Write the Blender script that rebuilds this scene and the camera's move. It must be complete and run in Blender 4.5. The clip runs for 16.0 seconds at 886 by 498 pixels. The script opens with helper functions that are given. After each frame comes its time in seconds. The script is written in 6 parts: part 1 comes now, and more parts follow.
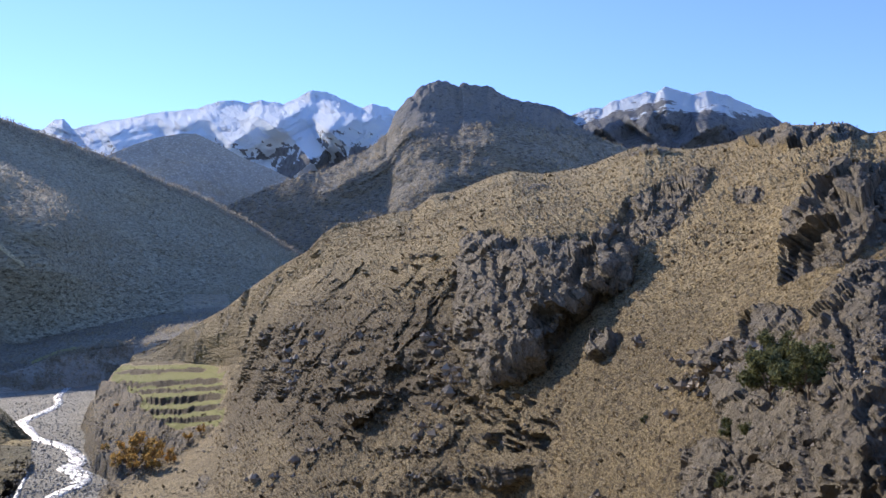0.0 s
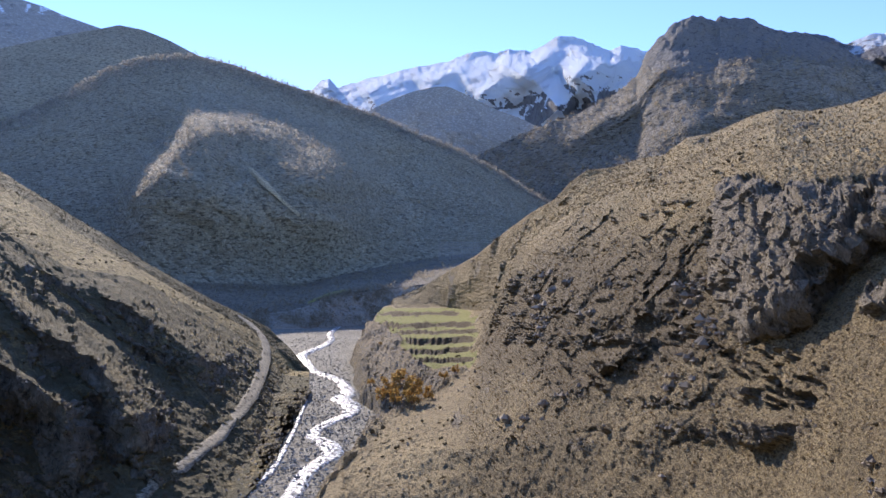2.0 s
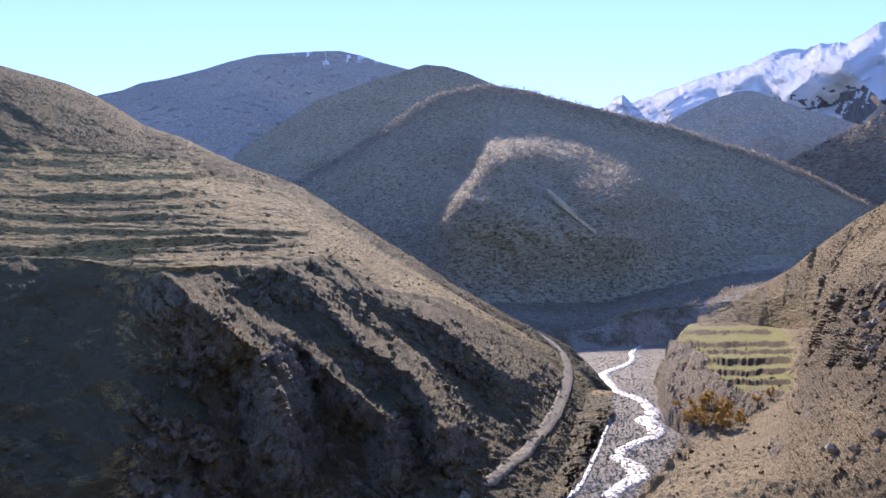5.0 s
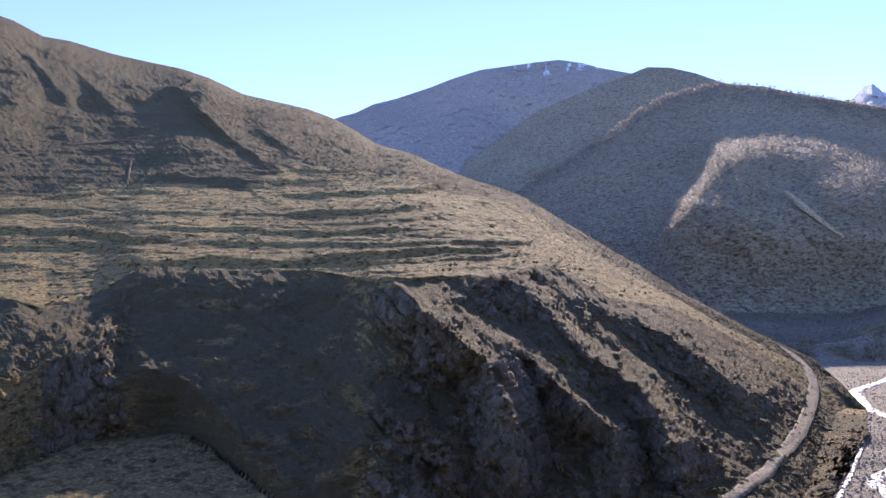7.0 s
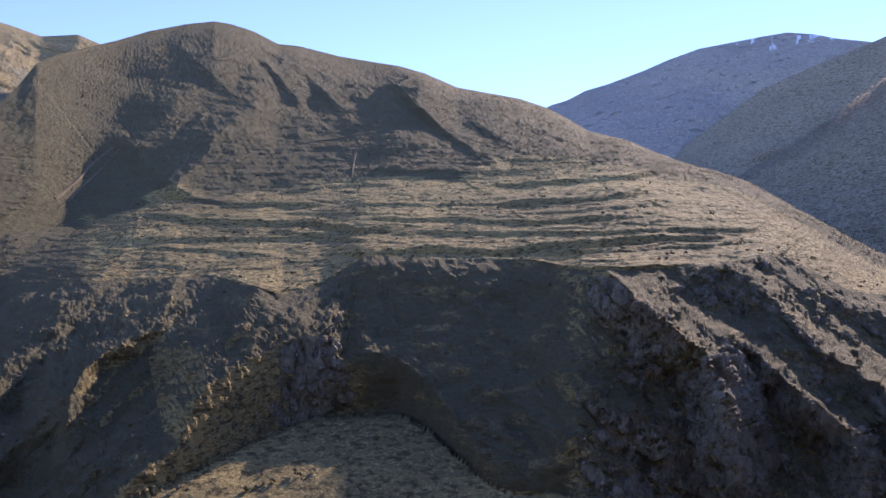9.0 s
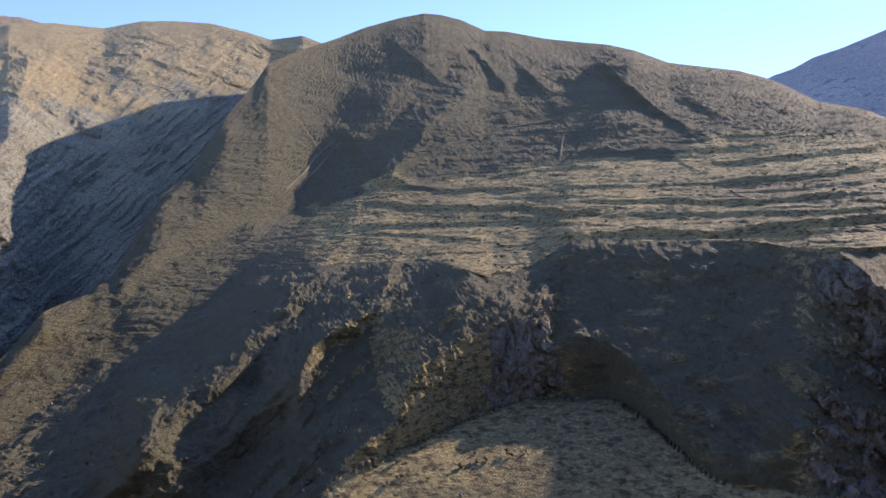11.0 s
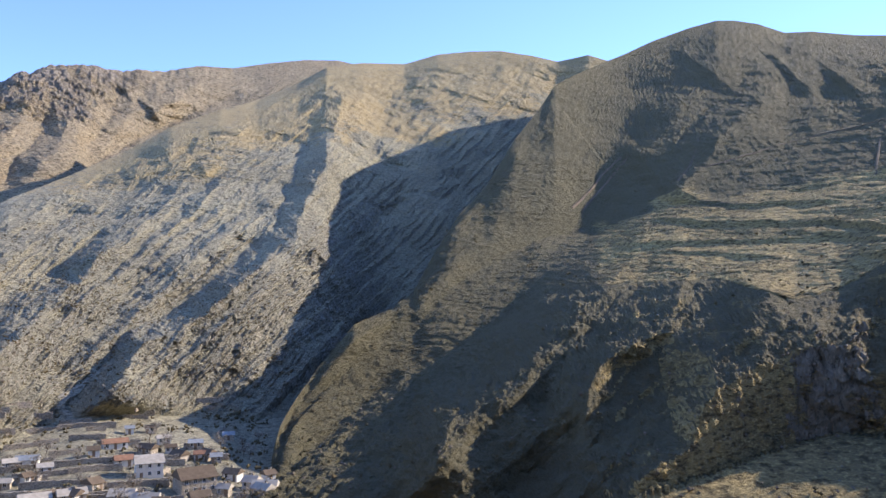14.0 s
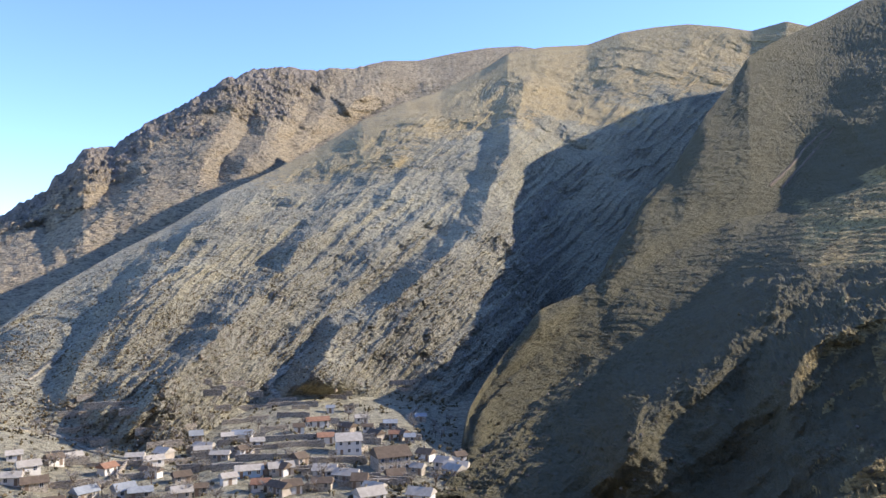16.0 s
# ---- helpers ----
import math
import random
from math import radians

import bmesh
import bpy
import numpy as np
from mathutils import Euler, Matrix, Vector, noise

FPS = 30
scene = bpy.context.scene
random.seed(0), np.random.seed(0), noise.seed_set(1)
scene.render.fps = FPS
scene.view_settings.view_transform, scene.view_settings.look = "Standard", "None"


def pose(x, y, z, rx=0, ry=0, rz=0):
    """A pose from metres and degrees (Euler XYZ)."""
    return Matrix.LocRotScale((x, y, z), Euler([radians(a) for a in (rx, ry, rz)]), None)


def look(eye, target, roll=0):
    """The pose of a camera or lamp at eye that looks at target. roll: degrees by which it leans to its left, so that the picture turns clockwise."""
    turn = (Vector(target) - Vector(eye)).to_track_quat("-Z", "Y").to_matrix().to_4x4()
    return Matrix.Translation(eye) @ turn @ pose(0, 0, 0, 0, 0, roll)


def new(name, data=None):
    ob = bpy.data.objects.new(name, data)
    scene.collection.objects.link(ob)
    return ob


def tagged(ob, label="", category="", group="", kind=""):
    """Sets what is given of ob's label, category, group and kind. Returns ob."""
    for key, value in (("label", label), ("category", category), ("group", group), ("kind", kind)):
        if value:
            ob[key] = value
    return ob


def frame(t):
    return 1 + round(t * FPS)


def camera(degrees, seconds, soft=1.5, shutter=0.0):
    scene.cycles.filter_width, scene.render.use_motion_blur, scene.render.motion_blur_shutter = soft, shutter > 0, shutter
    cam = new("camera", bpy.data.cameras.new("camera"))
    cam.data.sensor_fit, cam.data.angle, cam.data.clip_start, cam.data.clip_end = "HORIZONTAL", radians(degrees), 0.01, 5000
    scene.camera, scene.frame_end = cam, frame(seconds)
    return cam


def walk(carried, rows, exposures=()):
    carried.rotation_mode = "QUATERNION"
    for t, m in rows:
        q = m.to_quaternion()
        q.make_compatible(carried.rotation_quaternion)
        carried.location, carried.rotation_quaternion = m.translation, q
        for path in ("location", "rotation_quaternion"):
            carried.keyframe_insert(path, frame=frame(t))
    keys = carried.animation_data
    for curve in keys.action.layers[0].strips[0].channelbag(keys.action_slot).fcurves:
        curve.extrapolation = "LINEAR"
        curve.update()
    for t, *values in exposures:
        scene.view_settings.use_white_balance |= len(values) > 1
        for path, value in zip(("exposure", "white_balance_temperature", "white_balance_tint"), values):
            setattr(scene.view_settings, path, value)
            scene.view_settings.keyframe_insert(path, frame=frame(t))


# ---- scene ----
# The camera stands on a hillside lookout, 66 m over the river, and turns to the left.
EYE = 66.0
cam = camera(56.18, 16.0)
walk(cam, [(t, pose(0, 0, EYE, 90 + p, r, y)) for t, y, p, r in (
    (0.0, 0.00, 5.00, -0.00),
    (0.5, 4.37, 4.12, -0.70),
    (1.0, 8.80, 2.97, -0.59),
    (1.5, 13.17, 2.02, -0.58),
    (2.0, 16.97, 1.28, -0.70),
    (2.5, 20.72, 1.08, -0.97),
    (3.0, 24.80, 1.81, -0.54),
    (3.5, 27.47, 2.21, -0.37),
    (4.0, 30.87, 2.17, -0.06),
    (6.5, 48.25, 3.24, 0.55),
    (7.0, 52.74, 3.26, 0.53),
    (7.5, 56.30, 3.31, 0.59),
    (8.0, 60.07, 3.01, 0.98),
    (8.5, 63.27, 2.67, -0.10),
    (9.0, 67.32, 2.56, 0.09),
    (9.5, 70.98, 2.17, -0.36),
    (10.0, 75.02, 1.77, -0.21),
    (12.5, 90.82, 2.00, 0.19),
    (13.0, 94.64, 2.37, 0.18),
    (13.5, 98.22, 2.61, 0.05),
    (14.0, 101.27, 2.71, -0.30),
    (14.5, 103.87, 2.17, 0.14),
    (15.0, 107.30, 1.81, 0.58),
    (15.5, 110.35, 1.77, 0.62),
    (16.0, 114.00, 1.70, 0.29),
)], exposures=[(0.0, 1.0, 6050, 18), (4.0, 1.22, 6200, 26), (8.0, 1.26, 6450, 31), (10.0, 1.2, 6450, 29), (12.5, 1.5, 6300, 23), (14.0, 1.42, 6200, 20), (16.0, 1.4, 6100, 18)])

# Low sun behind the wooded hill, clear sky.
SUN_BEARING, SUN_HEIGHT = 38.5, 26.0
world = bpy.data.worlds.new("sky")
scene.world = world
world.use_nodes = True
wn = world.node_tree
sky = wn.nodes.new("ShaderNodeTexSky")
sky.sky_type = "NISHITA"
sky.sun_disc = False
sky.sun_elevation, sky.sun_rotation = radians(SUN_HEIGHT), radians(-SUN_BEARING)
sky.altitude = 1900
sky.air_density, sky.dust_density, sky.ozone_density = 1.0, 0.0, 4.2
deep = wn.nodes.new("ShaderNodeMix")
deep.data_type, deep.blend_type = "RGBA", "MULTIPLY"
deep.inputs[0].default_value, deep.inputs[7].default_value = 1.0, (0.985, 0.98, 1.07, 1)
wn.links.new(sky.outputs[0], deep.inputs[6])
wn.links.new(deep.outputs[2], wn.nodes["Background"].inputs[0])
wn.nodes["Background"].inputs[1].default_value = 0.128
sun = new("sun", bpy.data.lights.new("sun", "SUN"))
sun.data.energy, sun.data.angle, sun.data.color = 3.35, radians(0.55), (1.0, 0.89, 0.70)
b, e = radians(SUN_BEARING), radians(SUN_HEIGHT)
sun.matrix_world = look(Vector((-math.sin(b) * math.cos(e), math.cos(b) * math.cos(e), math.sin(e))) * 3000, (0, 0, 0))

# ---- materials ----
def material(name, roughness=0.9):
    m = bpy.data.materials.new(name)
    m.use_nodes = True
    n = m.node_tree.nodes
    shader = n["Principled BSDF"]
    shader.inputs["Roughness"].default_value = roughness
    shader.inputs["Specular IOR Level"].default_value = 0.15
    return m, m.node_tree, shader


def node(tree, kind, inputs=(), **settings):
    n = tree.nodes.new(kind)
    for key, value in settings.items():
        setattr(n, key, value)
    for key, value in dict(inputs).items():
        if isinstance(value, bpy.types.NodeSocket):
            tree.links.new(value, n.inputs[key])
        else:
            n.inputs[key].default_value = value
    return n


def noise_of(tree, coord, scale, detail=6.0, rough=0.6):
    return node(tree, "ShaderNodeTexNoise", {"Vector": coord, "Scale": scale, "Detail": detail, "Roughness": rough}).outputs["Fac"]


def ramp(tree, fac, *stops):
    r = node(tree, "ShaderNodeValToRGB", {"Fac": fac})
    while len(r.color_ramp.elements) < len(stops):
        r.color_ramp.elements.new(0.5)
    for el, (at, c) in zip(r.color_ramp.elements, stops):
        el.position, el.color = at, (*c, 1)
    return r.outputs["Color"]


def grey_ramp(tree, fac, a, b):
    return node(tree, "ShaderNodeMapRange", {"Value": fac, "From Min": a, "From Max": b}).outputs["Result"]


def blend(tree, fac, a, b, mode="MIX"):
    m = node(tree, "ShaderNodeMix", data_type="RGBA", blend_type=mode)
    for i, v in ((0, fac), (6, a), (7, b)):
        if isinstance(v, bpy.types.NodeSocket):
            tree.links.new(v, m.inputs[i])
        else:
            m.inputs[i].default_value = v if i == 0 else (*v, 1)
    return m.outputs[2]


def calc(tree, op, a, b=0.0):
    m = node(tree, "ShaderNodeMath", operation=op)
    for i, v in enumerate((a, b)):
        if isinstance(v, bpy.types.NodeSocket):
            tree.links.new(v, m.inputs[i])
        else:
            m.inputs[i].default_value = v
    return m.outputs[0]


def place(tree):
    return node(tree, "ShaderNodeTexCoord").outputs["Object"]


def value_of(tree, name):
    return node(tree, "ShaderNodeAttribute", attribute_name=name).outputs["Fac"]


def bump(tree, shader, height, strength, distance):
    b = node(tree, "ShaderNodeBump", {"Height": height, "Strength": strength, "Distance": distance})
    tree.links.new(b.outputs[0], shader.inputs["Normal"])


def hillside(name, grass, grass_dry, rock, rock_pale, grain, relief, extra=None, extra_mask="", scrub_shade=None, scrub=0.4, fuzz=0.0, hollow_shade=0.95):
    """Ground of dry grass in tussocks with bare rock where the mesh says so. grain: the size of a tussock in metres."""
    m, t, s = material(name)
    p = place(t)
    flat = node(t, "ShaderNodeMapping", {"Vector": p, "Scale": (1, 1, 2.6)}).outputs[0]
    fine, tuft = noise_of(t, flat, 1 / grain, 7, 0.72), noise_of(t, flat, 1 / (grain * 2.7), 6, 0.65)
    mid, broad = noise_of(t, flat, 1 / (grain * 11), 7, 0.65), noise_of(t, p, 1 / (grain * 70), 6, 0.6)
    turf = blend(t, grey_ramp(t, calc(t, "ADD", calc(t, "MULTIPLY", broad, 0.6), calc(t, "MULTIPLY", mid, 0.4)), 0.43, 0.57), grass, grass_dry)
    turf = blend(t, calc(t, "MULTIPLY", grey_ramp(t, fine, 0.50, 0.66), 0.75), turf, tuple(min(1, c * 1.9) for c in grass_dry))
    # hollows between tussocks darkened, their shade put into the colour
    turf = blend(t, calc(t, "MULTIPLY", grey_ramp(t, tuft, 0.53, 0.38), hollow_shade), turf, tuple(c * 0.33 for c in grass))
    brown = calc(t, "MULTIPLY", grey_ramp(t, calc(t, "ADD", calc(t, "MULTIPLY", mid, 0.6), calc(t, "MULTIPLY", tuft, 0.4)), 0.53, 0.60), scrub)
    turf = blend(t, brown, turf, (grass[0] * 0.5, grass[1] * 0.42, grass[2] * 0.38))
    if scrub_shade:
        turf = blend(t, grey_ramp(t, calc(t, "ADD", value_of(t, "brown"), calc(t, "MULTIPLY", calc(t, "SUBTRACT", tuft, 0.5), 1.8)), 0.44, 0.60), turf, scrub_shade)
    strata = node(t, "ShaderNodeMapping", {"Vector": p, "Scale": (1, 1, 0.45), "Rotation": (0.5, 0.35, 0.0)}).outputs[0]
    face = noise_of(t, strata, 1 / (grain * 2.2), 9, 0.74)
    stone = blend(t, grey_ramp(t, face, 0.36, 0.66), rock, rock_pale)
    stone = blend(t, calc(t, "MULTIPLY", grey_ramp(t, noise_of(t, p, 1 / (grain * 14), 5), 0.52, 0.66), 0.5), stone, (rock_pale[0] * 0.95, rock_pale[1] * 0.88, rock_pale[2] * 0.74))
    # crevice shade painted into the stone where its bump dips
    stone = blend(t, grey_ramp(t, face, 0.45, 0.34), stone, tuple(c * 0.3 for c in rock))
    stone = blend(t, calc(t, "MULTIPLY", grey_ramp(t, noise_of(t, strata, 1 / (grain * 0.8), 6, 0.7), 0.52, 0.62), 0.55), stone, tuple(min(1, c * 1.25) for c in rock_pale))
    ragged = calc(t, "ADD", value_of(t, "rock"), calc(t, "MULTIPLY", calc(t, "SUBTRACT", noise_of(t, p, 1 / (grain * 4), 9, 0.75), 0.5), 1.9))
    bare = grey_ramp(t, ragged, 0.44, 0.56)
    colour = blend(t, bare, turf, stone)
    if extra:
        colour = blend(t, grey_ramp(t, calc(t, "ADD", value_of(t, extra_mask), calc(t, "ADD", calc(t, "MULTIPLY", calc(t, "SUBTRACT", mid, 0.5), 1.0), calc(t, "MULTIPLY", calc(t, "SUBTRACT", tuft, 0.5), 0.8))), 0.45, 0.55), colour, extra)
    t.links.new(colour, s.inputs["Base Color"])
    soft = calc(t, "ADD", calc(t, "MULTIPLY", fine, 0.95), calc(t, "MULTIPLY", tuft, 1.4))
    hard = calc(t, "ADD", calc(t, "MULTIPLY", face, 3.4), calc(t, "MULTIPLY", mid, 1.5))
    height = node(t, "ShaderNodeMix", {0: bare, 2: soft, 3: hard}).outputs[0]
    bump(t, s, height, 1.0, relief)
    if fuzz:
        # standing grass blades catch light from behind
        t.links.new(calc(t, "MULTIPLY", calc(t, "SUBTRACT", 1.0, bare), fuzz), s.inputs["Sheen Weight"])
        t.links.new(blend(t, 0.35, turf, (0.9, 0.8, 0.6)), s.inputs["Sheen Tint"])
        s.inputs["Sheen Roughness"].default_value = 0.45
    return m

# ---- land ----
def lattice(ix, iy, iz):
    h = (ix.astype(np.int64) * 374761393 + iy.astype(np.int64) * 668265263 + iz.astype(np.int64) * 1442695041) & 0x7FFFFFFF
    h = ((h ^ (h >> 13)) * 1274126177) & 0x7FFFFFFF
    return ((h ^ (h >> 16)) & 0xFFFF) / 65535.0


def value_noise(x, y, z):
    x, y, z = (np.asarray(a, dtype=float) for a in np.broadcast_arrays(x, y, z))
    ix, iy, iz = np.floor(x), np.floor(y), np.floor(z)
    fx, fy, fz = x - ix, y - iy, z - iz
    fx, fy, fz = (f * f * (3 - 2 * f) for f in (fx, fy, fz))
    out = 0
    for dx in (0, 1):
        for dy in (0, 1):
            for dz in (0, 1):
                w = (fx if dx else 1 - fx) * (fy if dy else 1 - fy) * (fz if dz else 1 - fz)
                out = out + w * lattice(ix + dx, iy + dy, iz + dz)
    return out * 2 - 1


def fbm(x, y, z, octaves=5, gain=0.5):
    total, a, norm = 0, 1.0, 0
    for k in range(octaves):
        total, norm = total + a * value_noise(x + 17.3 * k, y - 9.1 * k, z + 4.7 * k), norm + a
        x, y, z, a = x * 2.03, y * 2.03, z * 2.03, a * gain
    return total / norm


def ridged(x, y, z, octaves=5, gain=0.5):
    total, a, norm = 0, 1.0, 0
    for k in range(octaves):
        total, norm = total + a * (1 - 2 * np.abs(value_noise(x + 11.3 * k, y - 5.1 * k, z + 8.7 * k))), norm + a
        x, y, z, a = x * 2.07, y * 2.07, z * 2.07, a * gain
    return total / norm


def blocks(x, y, z, size):
    """Broken rock: a height from -1 to 1 for each of many uneven blocks, tilted a little."""
    p = np.stack([x, y, z], -1) / size
    c = np.floor(p)
    best, value = np.full(x.shape, 9.0), np.zeros(x.shape)
    for dx in (-1, 0, 1):
        for dy in (-1, 0, 1):
            for dz in (-1, 0, 1):
                k = c + (dx, dy, dz)
                i, j, l = k[..., 0], k[..., 1], k[..., 2]
                q = k + np.stack([lattice(i, j, l), lattice(i + 71, j, l), lattice(i, j + 53, l)], -1)
                d = ((p - q) ** 2).sum(-1)
                near = d < best
                tilt = (p - q)[..., 0] * (lattice(i, j, l + 31) - 0.5) + (p - q)[..., 2] * (lattice(i + 13, j, l + 7) - 0.5)
                value = np.where(near, lattice(i + 5, j + 9, l) * 2 - 1 + 1.3 * tilt, value)
                best = np.where(near, d, best)
    return value


def mounds(x, y, z, octaves=3, gain=0.5):
    """Rounded lumps with creases between them, from -1 to 1."""
    total, a, norm = 0, 1.0, 0
    for k in range(octaves):
        total, norm = total + a * (2 * np.abs(value_noise(x + 7.3 * k, y - 3.1 * k, z + 2.7 * k)) - 0.6), norm + a
        x, y, z, a = x * 2.1, y * 2.1, z * 2.1, a * gain
    return total / norm


def step(x, a, b):
    v = np.clip((x - a) / (b - a), 0, 1)
    return v * v * (3 - 2 * v)


def along(line, bearing, soften=0.25):
    """Distance and height of a ridge or foot line at the bearings given: wide bends in plan, a crisp outline."""
    a = np.array(sorted(line), dtype=float)
    fine = np.arange(bearing[0], bearing[-1] + 0.05, 0.05)
    r = np.interp(fine, a[:, 0], a[:, 1])
    e = np.interp(fine, a[:, 0], (a[:, 2] - EYE) / a[:, 1])
    for arr, width in ((r, 3.0), (e, soften)):
        n = max(1, int(width / 0.05))
        kernel = np.hanning(2 * n + 1)
        kernel /= kernel.sum()
        arr[:] = np.convolve(np.pad(arr, n, mode="edge"), kernel, mode="valid")
    return np.interp(bearing, fine, r), EYE + np.interp(bearing, fine, e * r)


def spur(bearing, height, knots, width):
    """Closeness, from 0 to 1, to a spur or gully that runs along the knots (bearing, angle of height) and grows from its first knot."""
    best, grown = np.full(bearing.shape, 1e9), np.zeros(bearing.shape)
    n = len(knots) - 1
    for i, ((a0, e0), (a1, e1)) in enumerate(zip(knots, knots[1:])):
        dx, dy = a1 - a0, e1 - e0
        s = np.clip(((bearing - a0) * dx + (height - e0) * dy) / (dx * dx + dy * dy), 0, 1)
        d = np.hypot(bearing - a0 - s * dx, height - e0 - s * dy)
        grown = np.where(d < best, np.minimum(1, (i + s) / n * 3.0 + 0.1), grown)
        best = np.minimum(best, d)
    return np.clip(1 - best / width, 0, 1) ** 1.4 * grown


def rib(bearing, height, knots, sunny, shady, grow=3.5):
    """Closeness, from 0 to 1, to a sharp-crested rib whose two sides differ in width."""
    best, grown, left = np.full(bearing.shape, 1e9), np.zeros(bearing.shape), np.zeros(bearing.shape, bool)
    n = len(knots) - 1
    for i, ((a0, e0), (a1, e1)) in enumerate(zip(knots, knots[1:])):
        dx, dy = a1 - a0, e1 - e0
        s = np.clip(((bearing - a0) * dx + (height - e0) * dy) / (dx * dx + dy * dy), 0, 1)
        px, py = bearing - a0 - s * dx, height - e0 - s * dy
        d = np.hypot(px, py)
        near = d < best
        run = (i + s) / n
        grown = np.where(near, np.clip(run * grow + 0.08, 0, 1) * np.clip((1 - run) * 6 + 0.15, 0, 1), grown)
        left = np.where(near, dx * py - dy * px > 0, left)
        best = np.minimum(best, d)
    return np.clip(1 - best / np.where(left, shady, sunny), 0, 1) * grown


def field_steps(bearing, height):
    """The rise and fall of the old field steps: flat treads, short steep risers."""
    out = np.zeros(bearing.shape)
    for tall, line in FIELD_STEPS:
        a = np.array(sorted(line))
        d = height - np.interp(bearing, a[:, 0], a[:, 1]) + 0.05 * fbm(bearing / 1.3, 0 * bearing + tall, 0 * bearing + a[0, 1], 4)
        ends = step(bearing, a[0, 0] - 0.5, a[0, 0] + 2.0) * step(-bearing, -a[-1, 0] - 0.5, -a[-1, 0] + 2.0)
        out = out + tall * ends * (2 * step(d, -0.05, 0.05) - 1) * np.clip(1 - np.abs(d) / 0.8, 0, 1)
    return out


def tracks(x, y, z, rise, wander, at=(0.7, 0.98)):
    """Small steps along the contours, as grazing animals tread them."""
    lift = (z + wander * fbm(x / (rise * 14), y / (rise * 14), 0 * x, 4)) / rise
    saw = lift - np.floor(lift)
    keep = step(value_noise(x / (rise * 9), y / (rise * 9), np.floor(lift) * 3.7), -0.4, 0.4)
    return rise * (step(saw, *at) - saw) * keep


def sheet(name, x, y, z, mat, masks=None, closed=False, facets=False):
    """A mesh over a grid of points, with smooth shading and masks as attributes."""
    n, k = x.shape
    me = bpy.data.meshes.new(name)
    co = np.stack([x, y, z], -1).reshape(-1, 3).astype(np.float32)
    i = np.arange(n * k).reshape(n, k)
    q = np.stack([i[:-1, :-1], i[1:, :-1], i[1:, 1:], i[:-1, 1:]], -1).reshape(-1, 4)
    if closed:
        w = np.stack([i[-1, :-1], i[0, :-1], i[0, 1:], i[-1, 1:]], -1).reshape(-1, 4)
        q = np.concatenate([q, w])
    me.vertices.add(len(co))
    me.vertices.foreach_set("co", co.ravel())
    me.loops.add(q.size)
    me.loops.foreach_set("vertex_index", q.ravel().astype(np.int32))
    me.polygons.add(len(q))
    me.polygons.foreach_set("loop_start", np.arange(0, q.size, 4, dtype=np.int32))
    me.update(calc_edges=True)
    me.validate()
    me.polygons.foreach_set("use_smooth", np.full(len(q), not facets))
    for key, v in (masks or {}).items():
        at = me.attributes.new(key, "FLOAT", "POINT")
        at.data.foreach_set("value", np.ascontiguousarray(v, dtype=np.float32).ravel())
    me.materials.append(mat)
    return new(name, me)


LAND = {}


